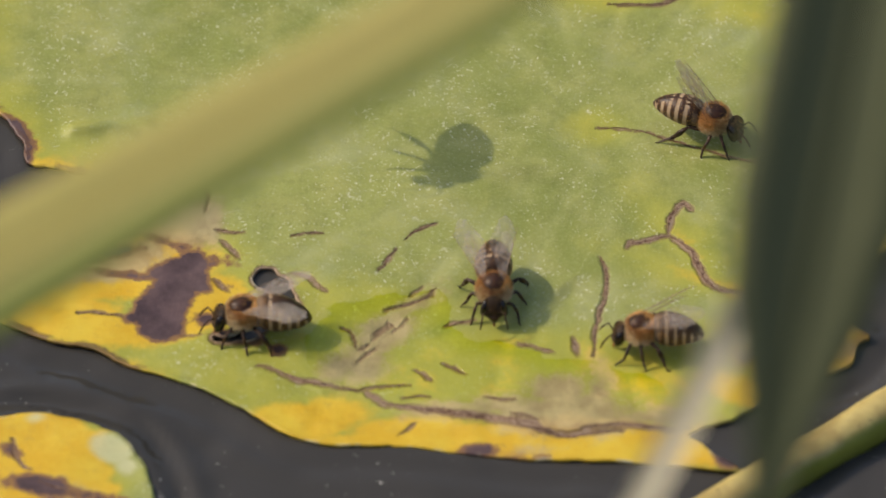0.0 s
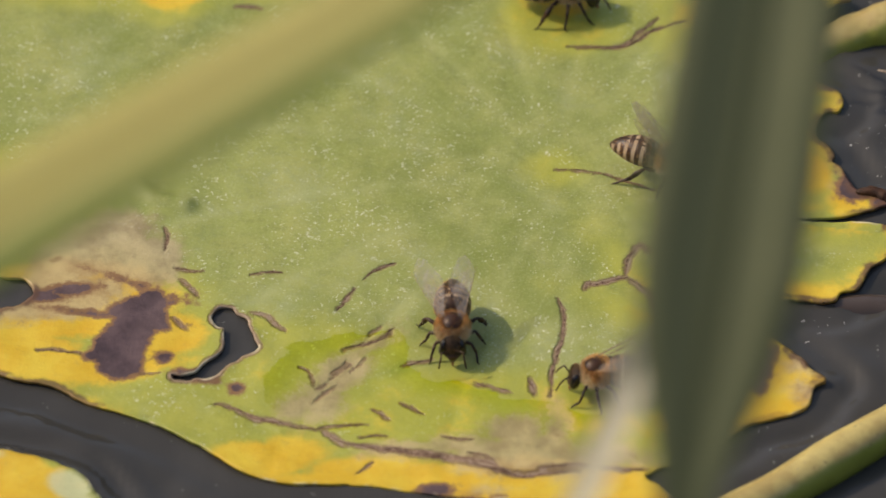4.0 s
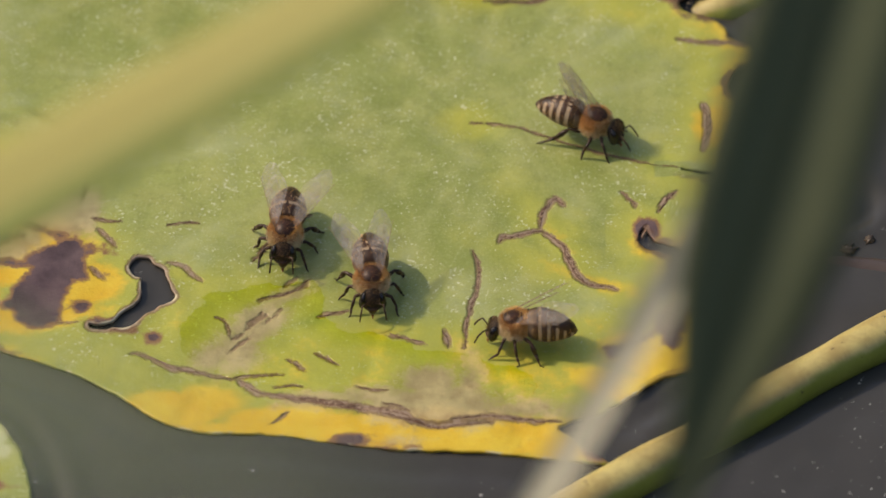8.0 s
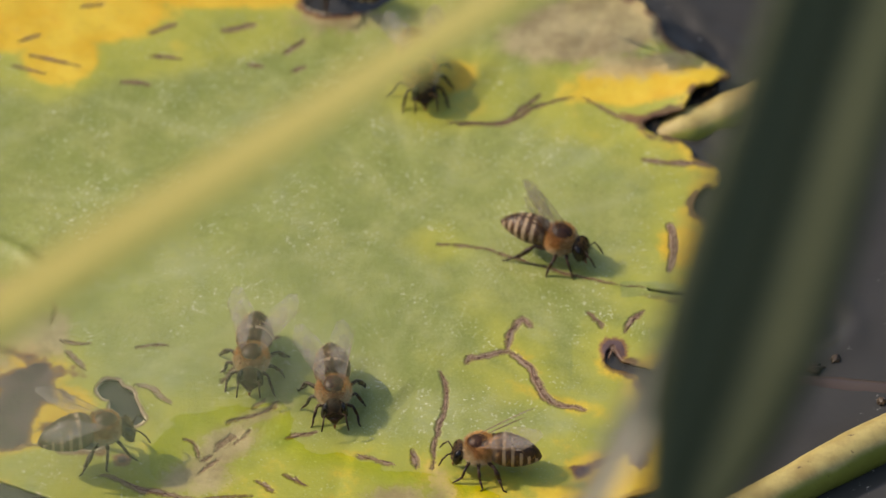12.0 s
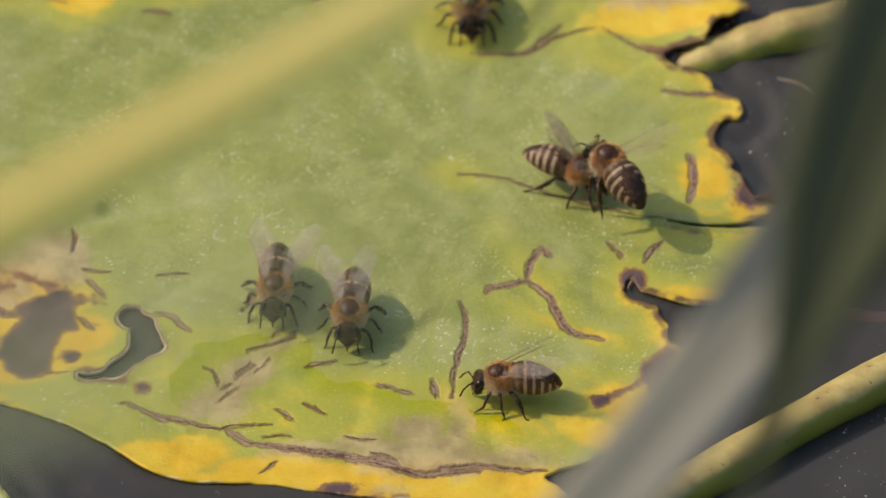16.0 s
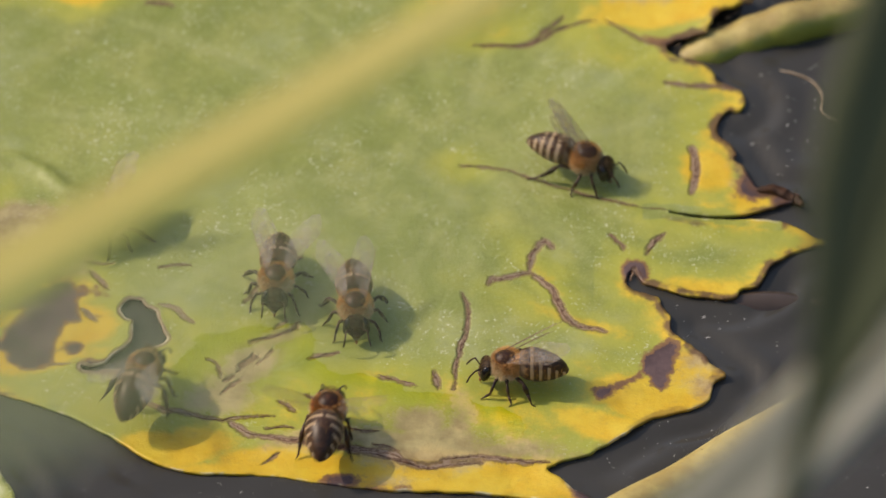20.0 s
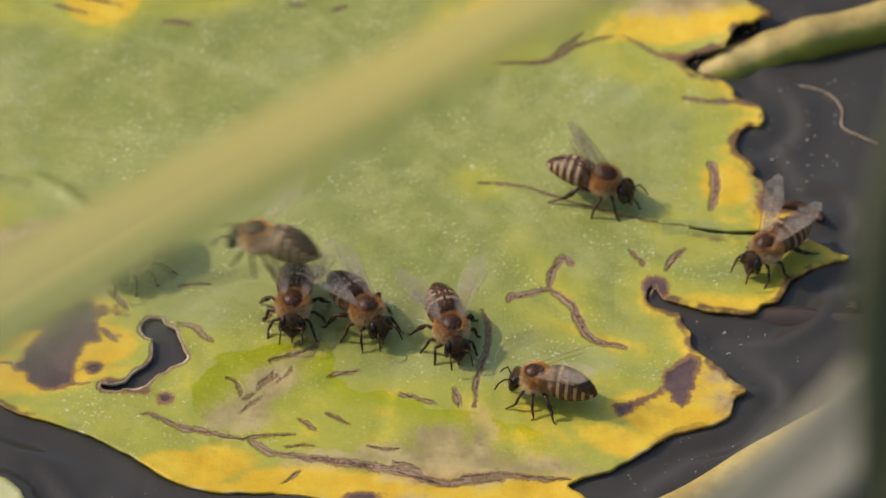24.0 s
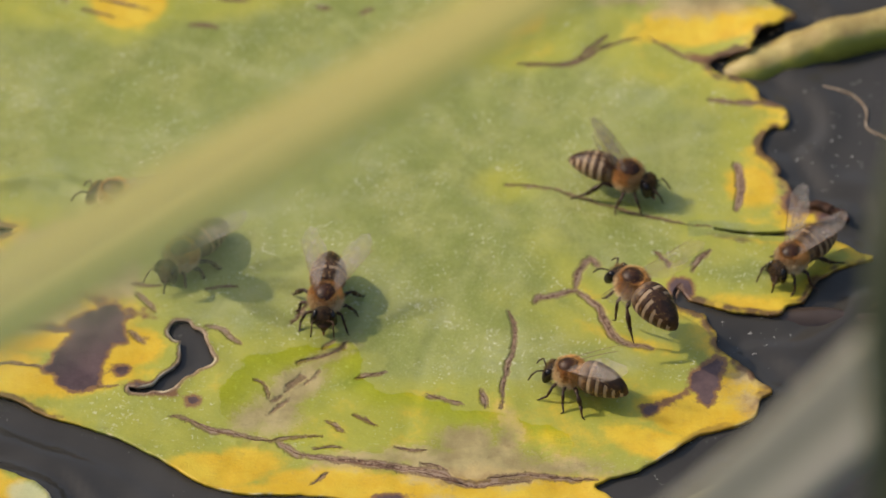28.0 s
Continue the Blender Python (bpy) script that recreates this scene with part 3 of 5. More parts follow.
DEAD = [
    (-1.5, -25.4, 11.5, 4.5, 0),
    (2.7, -21.1, 2.3, 5.9, 0),
    (-11, -24, 6.1, 2.4, 10),
    (-17, -24, 8.4, 1.3, 6),
    (-25.5, -11, 6.9, 2.6, 50),
    (-27.9, -15.3, 4.6, 2.8, 48),
    (-65, 4.4, 13.1, 4.8, 10),
    (-55.9, 10.3, 6.5, 4.1, 0),
    (24.3, 70.1, 13.1, 7.5, 10),
    (32.1, 62.7, 10, 3.2, 0),
    (-11.4, 72.4, 6.1, 3.2, 0),
    (8.8, -26.3, 10, 2.4, 0),
    (-8.6, -32.3, 4.6, 1.5, 5),
    (42.1, 28.2, 2.6, 6.4, 0),
    (37.1, -15.8, 4.6, 1.1, -35),
    (38.7, -11.1, 1.8, 1.5, 0),
] + [
    (-25.6, -8.8, 8, 2.2, 44),
    (-21.8, -5.1, 4.5, 1.6, 40),
    (-28.6, -12.9, 4, 2, 46),
    (-57.2, 16.2, 8, 5, 0),
    (-51.8, 10.7, 5, 6, 0),
    (-62.5, 10.9, 8, 5, 0),
    (-64.6, 2.3, 6, 3, 0),
    (-2.8, -21.1, 5, 4, 0),
    (0.9, -24.3, 4, 4, 0),
    (35.1, -9.1, 2.2, 3, -40),
    (35.8, -14.9, 2, 3.5, 0),
    (-31.6, -16, 4, 2.5, 40),
]
ROT = [
    (-62.3, 5.7, 2.8, 1, 8),
    (-65.8, 4.4, 2.3, 0.9, 0),
    (-13.2, -31.7, 2.3, 1.1, 8),
    (19.7, -33.8, 2, 2.4, 0),
    (-11.4, 75.3, 4.6, 2.8, 0),
    (-77.6, 24.5, 4.2, 6.4, 0),
    (44.1, 24.7, 2.6, 3.9, -30),
    (-39.8, -13.2, 0.8, 0.9, 0),
    (-49.6, -7, 1.1, 1, 0),
    (-45, -11.1, 2.8, 1, -14),
    (-58.7, 1.2, 3.1, 0.2, -10),
    (-53.5, 6.6, 2.3, 0.2, -25),
] + [
    (-51.1, 1.7, 1.4, 0.2, 30),
    (-10.9, -33.8, 3.1, 0.5, 6),
    (48.6, 21.1, 2.6, 1.5, 0),
    (26.7, 7.1, 1.5, 1.9, 0),
    (35.1, 50.4, 4.6, 1.1, -15),
]
PUDDLE = [(-35.8, -11.2), (-33.9, -8.1), (-32.6, -5.3), (-30.5, -4.3), (-26.7, -3.5), (-21.8, -2.7), (-18.4, -2), (-17.1, -5.2), (-16.5, -8.9), (-14.2, -11.5), (-10.8, -11.9), (-8.1, -13), (-2.8, -14.9), (1.7, -15.6), (6.3, -17.8), (10, -18.9), (11.5, -23.9), (6.2, -27.1), (-5.9, -26.2), (-17.2, -23.7), (-24.8, -21.3), (-31.6, -19.1), (-36.1, -16)]
SHORE = [(-35.8, -11.2), (-33.9, -8.1), (-32.6, -5.3), (-30.5, -4.3), (-26.7, -3.5), (-21.8, -2.7), (-18.4, -2), (-17.1, -5.2), (-16.5, -8.9), (-14.2, -11.5), (-10.8, -11.9), (-8.1, -13), (-2.8, -14.9), (1.7, -15.6), (6.3, -17.8), (10, -18.9)]
CREASE = [(-67.8, 28.4), (-63.1, 29.2), (-58.4, 28.8), (-54.5, 26.5), (-51.3, 22.9), (-47, 21.6)]
BURNT_CURL = [(44.5, 22.7), (46.2, 22.5), (48.1, 21.6), (49.6, 20.5), (50.6, 19.2)]

PAD = worn(FRONT_MARGIN, False, 0.22) + worn(LEFT_MARGIN, False, 0.35, seed=3) + worn(BACK_MARGIN, False, 0.6, seed=5)
PAD += worn(UPPER_LOBE, False, 0.28, 5, seed=7) + worn(LOWER_LOBE, False, 0.22, 5, seed=9) + worn(FRONT_LOBE, False, 0.28, 5, seed=11)
PAD_HOLE = worn(EATEN_HOLE, True, 0.25, seed=13)


def wetness(x, y):
    """How far inside a puddle a point lies."""
    return inside_distance(x, y, worn(PUDDLE, True, 0.5, seed=31))


def veins(x, y):
    """Veins that spread from where the stalk joins, thin and straight."""
    dx, dy = x - HEART[0], y - HEART[1]
    r, a = np.hypot(dx, dy), np.arctan2(dy, dx)
    return np.exp(-((np.sin(a * 8.5 + 0.4 * np.sin(r * 0.06)) * r * 0.11) ** 2)) * np.clip(r / 25, 0, 1)


def pad_height(x, y, rim):
    """Gently buckled, with raised veins, a lifted edge and shallow hollows that hold water."""
    dx, dy = x - HEART[0], y - HEART[1]
    r, vein = np.hypot(dx, dy), veins(x, y)
    z = 0.22 * value_noise(x, y, 26, 2) + 0.10 * value_noise(x, y, 9, 3) - 0.10 * vein
    z += 0.32 * np.exp(-rim / 1.6) - 0.35 * np.exp(-(r / 5) ** 2)
    z -= np.clip(wetness(x, y) * 0.06, 0, 0.3)
    below = np.interp(x, [p[0] for p in FOLD], [p[1] for p in FOLD]) - y
    along = np.clip((x - FOLD[0][0]) / 8, 0, 1)
    along = along * np.clip((FOLD[-1][0] - x) / 3, 0, 1)
    z -= 0.32 * along * np.clip((below + 0.1) / 0.5, 0, 1) * (rim < 30)
    z += 2.6 * np.exp(-((x - 40) / 7) ** 2 - ((y - 55) / 6.5) ** 2)
    fade = np.exp(-(segments_distance(x, y, CREASE) / 1.3) ** 2)
    return z + 0.1 + 0.8 * fade


def pad_fields(x, y):
    scar = np.full(x.shape, 9.0)
    for half, line in SCARS + NICKS + STREAKS:
        path = worn(line, False, 0.25, 5)
        for k in range(len(path) - 1):
            thick = half * (0.35 + 0.75 * math.sin(math.pi * (k + 0.5) / (len(path) - 1)) ** 0.5)
            scar = np.minimum(scar, segments_distance(x, y, path[k:k + 2]) - thick)
    hole = -inside_distance(x, y, PAD_HOLE)
    scar = np.minimum(scar, np.where(hole < 0.95, hole - 0.42, 9))
    rot = np.maximum(blob_field(x, y, ROT), inside_distance(x, y, worn(DARK_PATCH, True, 0.4)))
    rot = np.maximum(rot, inside_distance(x, y, worn(LOBE_PATCH, True, 0.4)))
    ragged = np.clip((x - 14) / 14, 0.12, 1) * np.clip((y + 20) / 8, 0.5, 1) + np.clip((-50 - x) / 6, 0, 0.8)
    slit = np.interp(x, [30, 41, 53], [18.6, 17.4, 15.5])
    ragged = ragged * np.where((x > 28) & (x < 47), np.clip((np.abs(y - slit) - 0.7) / 1.5, 0, 1), 1)
    yellow = np.maximum(blob_field(x, y, YELLOW), np.minimum(blob_field(x, y, LIME) - 3.0, -1.0))
    yellow = np.maximum(yellow, 0.7 - 0.55 * inside_distance(x, y, PAD) - 3 * (ragged < 0.5))
    return {"yellow": yellow, "dead": blob_field(x, y, DEAD), "rot": rot, "wet": wetness(x, y), "shore": segments_distance(x, y, SHORE), "scar": scar, "bloom": np.full(x.shape, -9.0), "vein": veins(x, y), "ragged": np.clip(ragged, 0, 1)}


pad = tagged(leaf_sheet("lily_pad", PAD, [PAD_HOLE], 0.34, pad_height, pad_fields, 0.5, LEAF), "large green lily pad with yellow torn margins and brown scars", "lily pad")


def ridge(line, half, seed, height=pad_height, outline=PAD):
    """A low torn crust along a line on the leaf, ragged on both sides and tapering to its ends."""
    rng = random.Random(seed)
    path = worn(line, False, 0.3, 7, seed)
    n, sides, b = len(path), 7, Builder()
    b.along = []
    xs, ys = np.array([p[0] for p in path]), np.array([p[1] for p in path])
    zs = height(xs, ys, np.maximum(inside_distance(xs, ys, outline), 0))
    left, right = 1.0, 1.0
    for i in range(n):
        a, c = max(i - 1, 0), min(i + 1, n - 1)
        d = Vector((xs[c] - xs[a], ys[c] - ys[a], 0)).normalized()
        u = Vector((-d.y, d.x, 0))
        k = i / max(n - 1, 1)
        left = min(1.6, max(0.25, left + rng.uniform(-0.4, 0.4)))
        right = min(1.6, max(0.25, right + rng.uniform(-0.4, 0.4)))
        w = half * (0.06 + 0.94 * math.sin(math.pi * k) ** 0.75)
        for j in range(sides):
            v = -1 + 2 * j / (sides - 1)
            lip = 0.05 * math.exp(-((abs(v) - 0.7) / 0.25) ** 2) * rng.uniform(0.2, 1.6) + rng.uniform(0, 0.04)
            b.verts.append(tuple(Vector((xs[i], ys[i], zs[i])) + u * (w * v * (left if v < 0 else right)) + Vector((0, 0, lip - 0.01 if abs(v) < 0.99 else -0.05))))
            b.along.append(abs(v))
    for i in range(n - 1):
        for j in range(sides - 1):
            b.faces.append((i * sides + j, (i + 1) * sides + j, (i + 1) * sides + j + 1, i * sides + j + 1))
    return b


for k, (half, line) in enumerate(SCARS + NICKS):
    if half > 0.16:
        part("scar", ridge(line, half * 0.52, k), CORK, pad, "corky brown scar", smooth=False)

# the burnt, rolled-up tip of the upper lobe
rng = random.Random(77)
roll_path = worn(BURNT_CURL, False, 0.5, 6, 41)
curl = Builder().tube([(x - 0.4, y + 0.1, 0.2 + 0.25 * math.sin(i * 0.35)) for i, (x, y) in enumerate(roll_path)], [max(0.25, (0.35 + 0.6 * math.sin(math.pi * i / (len(roll_path) - 1))) * rng.uniform(0.85, 1.12)) for i in range(len(roll_path))], 9)
part("rolled_edge", curl, BURNT, pad, "burnt dark brown rolled edge")

# ---- the small lily leaf beside it ----
SMALL_PAD = [(-76.1, -25.3), (-71.7, -24.8), (-68.7, -25.5), (-65.7, -26.3), (-62.6, -27.8), (-60.4, -29.1), (-58.7, -31.2), (-57.5, -33.5), (-56.5, -36.1), (-55.7, -39.6), (-55.3, -42.9), (-54.9, -50.4), (-59.1, -58.4), (-69.1, -63.6), (-82.3, -63.9), (-95.1, -57.3), (-100.1, -47.4), (-98.5, -36.3), (-88.6, -28.5)]
SMALL_RING = worn(SMALL_PAD, True, 0.35, seed=21)


def small_height(x, y, rim):
    return 0.2 * value_noise(x, y, 18, 8) + 0.35 * np.exp(-rim / 1.2) + 0.75


def small_fields(x, y):
    rim = inside_distance(x, y, SMALL_RING)
    yellow = 1.2 - np.clip(x + 63, -9, 9) * 0.42 + 1.2 * value_noise(x, y, 7, 4) - 1.2 * np.exp(-rim / 1.5) - 3.5 * np.clip((-40.5 - y) / 3, 0, 1)
    rot = blob_field(x, y, [(-71, -37.6, 4.2, 1.7, -14), (-74.5, -31.2, 1.3, 0.7, -40), (-66.4, -41.6, 2.2, 0.4, -28), (-63.6, -39.6, 2.6, 0.35, -12)])
    dead = blob_field(x, y, [(-69, -38.4, 6, 2.2, -14)])
    low = np.full(x.shape, -9.0)
    scar = segments_distance(x, y, [(-74.6, -29), (-74.2, -32), (-73.2, -34)]) - 0.25
    return {"yellow": yellow, "dead": dead, "rot": rot, "wet": low, "shore": -low, "scar": scar, "vein": np.zeros(x.shape), "bloom": blob_field(x, y, [(-61.6, -31.2, 3.4, 2.6, -35), (-59.6, -34.2, 1.8, 1.6, -40), (-71.6, -25.6, 1.6, 0.9, 0)]), "ragged": np.full(x.shape, 0.1)}


small = tagged(leaf_sheet("lily_pad", SMALL_RING, [], 0.5, small_height, small_fields, 0.5, LEAF), "smaller yellow-green lily pad with a rotting brown patch", "lily pad")

for k, line in enumerate(([(-74.6, -29), (-74.2, -32), (-73, -34), (-71.4, -34.6)], [(-71.3, -36.8), (-68, -38.2), (-64, -39.4), (-61.6, -40.1)], [(-69.8, -39.4), (-67.5, -41), (-65.3, -42.2)])):
    part("scar", ridge(line, 0.4, 60 + k, small_height, SMALL_RING), CORK, small, "corky brown scar", smooth=False)


# ---- the pond ----
def pond():
    """One sheet of water: fine near the leaves, where it climbs their edges, and flat out to the horizon."""
    gx, gy = np.arange(-110, 110.1, 1.0), np.arange(-90, 110.1, 1.0)
    px, py = np.meshgrid(gx, gy)
    d = np.minimum(inside_distance(px, py, PAD), -inside_distance(px, py, PAD_HOLE))
    beside = inside_distance(px, py, SMALL_RING)
    d = np.maximum(d, beside)
    z = 0.5 * np.exp(-np.clip(-d, 0, 60) / 2.2) - 0.75 - 2.6 * np.clip(d / 2.5, 0, 1) ** 2
    z += 0.95 * np.exp(-(np.minimum(beside, 0) / 4.5) ** 2) * (beside < 0.8)
    near_small = 0.3 + 0.7 * np.exp(-((beside + 4) / 5) ** 2) + 0.4 * (px > 25)
    z += near_small * (0.62 * np.exp(-((d + 6) / 1.6) ** 2) - 0.6 * np.exp(-((d + 3.4) / 1.2) ** 2) * (1 + 0.5 * value_noise(px, py, 14, 6)))
    far = 400.0
    z[0, :] = z[-1, :] = z[:, 0] = z[:, -1] = -0.75
    ny, nx = px.shape
    verts = (np.stack([px.ravel(), py.ravel(), z.ravel()], 1) * MM).tolist()
    index = np.arange(ny * nx).reshape(ny, nx)
    faces = np.stack([index[:-1, :-1].ravel(), index[:-1, 1:].ravel(), index[1:, 1:].ravel(), index[1:, :-1].ravel()], 1).tolist()
    n = len(verts)
    level = -0.75 * MM
    verts += [(-far, -far, level), (far, -far, level), (far, far, level), (-far, far, level)]
    bottom, top, left, right = index[0, :].tolist(), index[-1, :].tolist(), index[:, 0].tolist(), index[:, -1].tolist()
    faces += [[n, n + 1] + bottom[::-1], [n + 1, n + 2] + right[::-1], [n + 2, n + 3] + top, [n + 3, n] + left]
    me = bpy.data.meshes.new("water")
    me.from_pydata(verts, [], faces)
    me.materials.append(WATER)
    me.polygons.foreach_set("use_smooth", [True] * len(me.polygons))
    return tagged(new("water", me), "dark still pond water", "water", kind="structure")


pond()


def far_bank():
    """The overgrown bank that closes the pond all round, far from the leaf."""
    rng, b, n = random.Random(5), Builder(), 180
    for i in range(n):
        a = 2 * math.pi * i / n
        for k, (h, lean) in enumerate(((-0.3, 0), (1.0, 0.3), (2.6, 0.9), (4.2, 1.2), (5.4 + rng.uniform(-1.2, 1.5), 1.9))):
            d = 14 + lean + rng.uniform(-0.5, 0.5) * (k > 0)
            b.verts.append((d * math.cos(a) * 1000, d * math.sin(a) * 1000, h * 1000))
    for i in range(n):
        for k in range(4):
            p, q = i * 5 + k, (i + 1) % n * 5 + k
            b.faces.append((p, p + 1, q + 1, q))
    tagged(new("backdrop", b.mesh("backdrop", BANK, False)), "dark green overgrown pond bank", "bank", kind="structure")


far_bank()


# ---- stems and litter on the water ----
def stem(name, line, radius, lift, material, label, seed, dip=0.0):
    rng = random.Random(seed)
    path = worn(line, False, 0.15, 8, seed)
    b = Builder()
    b.tube([(x, y, lift + 0.25 * math.sin(i * 0.35) - dip * math.exp(-i / 11)) for i, (x, y) in enumerate(path)], [radius * (1 + 0.05 * math.sin(i * 0.8 + seed)) for i in range(len(path))], 18)
    b.along = []
    for i, v in enumerate(b.verts):
        ring = b.verts[i // 18 * 18:i // 18 * 18 + 18]
        mid_y, mid_z = sum(p[1] for p in ring) / 18, sum(p[2] for p in ring) / 18
        b.along.append(0.5 + 0.5 * (0.72 * (v[1] - mid_y) + 0.69 * (v[2] - mid_z)) / radius)
    ob = tagged(new(name, b.mesh(name, material)), label, "plant")
    if lift > 0:
        h = Builder()
        for _ in range(60):
            x, y = rng.choice(path)
            a = rng.uniform(0.2, 2.9)
            p = Vector((x + rng.uniform(-3, 3) * 0.3, y - radius * math.cos(a) * 0.9, lift + radius * math.sin(a) * 0.97))
            q = p + Vector((rng.uniform(-0.7, 0.7), rng.uniform(-0.4, 0.4), rng.uniform(0, 0.25)))
            h.tube([p, q], [0.05, 0.03], 4)
        tagged(part("bristle", h, THREAD_MAT, ob, "pale short bristles"), kind="stuff")
    return ob


STEM_LOW = [(-6.8, -62.7), (23.2, -39.7), (38.4, -28), (59, -12.9), (85, 4)]
STEM_HIGH = [(33, 49.7), (38.6, 52), (44.1, 53.9), (49.7, 55.6), (63, 60.2), (89.7, 72.5)]
STEM_SUNK = [(36.4, 2.6), (48, 2.7), (60.8, 1.1), (78.5, -1.4)]
stem("water_plant", STEM_LOW, 3.0, 0.6, STEM, "thick yellow-green lily stem floating on the water", 1)
stem("water_plant", STEM_HIGH, 3.1, 0.4, STEM, "thick pale green lily stem floating beside the leaf", 2, 4.9)
stem("water_plant", STEM_SUNK, 2.2, -2.5, SUNK, "brownish stem just under the water surface", 3)

THREAD = [(47.2, 47), (50.7, 45.7), (53.1, 42.6), (53.1, 38.7), (55.2, 37.2), (58.3, 35)]
b = Builder()
path = worn(THREAD, False, 0.15, 6)
b.tube([(x, y, -0.6) for x, y in path], [0.16] * len(path), 6)
tagged(new("root_thread", b.mesh("root_thread", THREAD_MAT)), "pale dry root thread floating on the water", "thread")

b = Builder()
b.ellipsoid((33.2, -44.6, -0.4), (0.9, 0.7, 0.35), 6, 9)
b.ellipsoid((33.9, -44.1, -0.3), (0.5, 0.5, 0.4), 6, 9)
tagged(new("red_flake", b.mesh("red_flake", RED_BIT)), "small red flake floating on the water", "litter")
b = Builder()
b.ellipsoid((31.0, -46.0, -0.4), (0.8, 0.35, 0.25), 6, 9, (0, 0, 40))
tagged(new("white_flake", b.mesh("white_flake", WHITE_BIT)), "small white flake floating on the water", "litter")
for x, y, s, a in ((54, 4, 1.5, 20), (57, 6, 1.0, 70), (63, -2, 0.8, 120)):
    b = Builder()
    for k in range(5):
        q = Vector((math.cos(radians(a + 40 * k)), math.sin(radians(a + 40 * k)), 0)) * s
        b.tube([(x - q.x * 0.6, y - q.y * 0.6, -0.6), (x + q.x * 0.1, y + q.y * 0.2, -0.3), (x + q.x, y + q.y, -0.6)], [0.16, 0.3, 0.1], 6)
    tagged(new("twig_litter", b.mesh("twig_litter", TWIG)), "small dark knot of twigs floating on the water", "litter", "twigs on the water")


# ---- reeds standing between the camera and the leaf ----
VIEW = look(EYE, (0, 0, 0)).to_3x3().to_4x4()


def blade(name, start, end, widths, sag, fold, material, label):
    """A long folded reed blade along x; widths: position and half width; sag bends it in its own plane."""
    n, sides, b = 70, 7, Builder()
    for i in range(n + 1):
        x = start + (end - start) * i / n
        w = np.interp(x, [p[0] for p in widths], [p[1] for p in widths])
        y = sag * (x / 100.0) ** 2
        for upper in (1, -1):
            for j in range(sides):
                v = -1 + 2 * j / (sides - 1)
                b.verts.append((x, y + v * w, fold * w * abs(v) + upper * 0.25 * (1.02 - abs(v))))
    row = 2 * sides
    for i in range(n):
        a, c = i * row, (i + 1) * row
        for j in range(sides - 1):
            b.faces.append((a + j, c + j, c + j + 1, a + j + 1))
            b.faces.append((a + sides + j, a + sides + j + 1, c + sides + j + 1, c + sides + j))
        b.faces.append((a, a + sides, c + sides, c))
        b.faces.append((a + sides - 1, c + sides - 1, c + row - 1, a + row - 1))
    reed = tagged(new(name, b.mesh(name, material)), label, "reed", "reeds before the leaf")
    rib = Builder()
    path = [(start + (end - start) * i / n, sag * ((start + (end - start) * i / n) / 100.0) ** 2, -0.2) for i in range(n + 1)]
    rib.tube(path, [0.12 * np.interp(p[0], [q[0] for q in widths], [q[1] for q in widths]) + 0.1 for p in path], 8)
    part("midrib", rib, material, reed, "paler raised midrib")
    return reed


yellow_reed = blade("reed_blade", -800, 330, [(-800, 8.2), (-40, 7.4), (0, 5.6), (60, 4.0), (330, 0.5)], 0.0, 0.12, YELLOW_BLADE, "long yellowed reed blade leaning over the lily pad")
dark_reed = blade("reed_blade", -420, 300, [(-420, 2), (-45, 0.8), (-31, 1.4), (-24, 3.0), (-17, 5.2), (-8, 8.0), (0, 9.2), (14, 9.2), (26, 8.6), (60, 8.6), (120, 4.5), (300, 0.4)], 0.0, 0.3, GREEN_BLADE, "broad dark green reed blade standing before the lily pad")
pale_reed = blade("reed_blade", -380, 260, [(-380, 3.5), (0, 4.8), (25, 5.6), (60, 5.4), (120, 3.5), (260, 0.4)], 22.0, 0.15, GREY_BLADE, "pale grey-green reed blade standing before the lily pad")
near_reed = blade("reed_blade", -900, 18, [(-900, 4.5), (-80, 3.4), (-25, 2.3), (18, 0.3)], 0.0, 0.3, SOFT_BLADE, "tall green reed blade close before the camera")


# ---- honey bees ----
def wing_outline(length, width, fore):
    """A straight leading edge, a full belly and a rounded tip."""
    lead, trail, n = [], [], 14
    for i in range(n + 1):
        t = i / n
        y = 0.05 * width * math.sin(math.pi * t) - 0.5 * width * max(0, (t - 0.72) / 0.28) ** 2.4
        full = min(1, 0.12 + t / (0.6 if fore else 0.45)) * max(0, 1 - max(0, (t - 0.5) / 0.5) ** 2.2) ** 0.5
        lead.append((t * length, y))
        trail.append((t * length, y - width * full))
    return lead + trail[-2:0:-1]


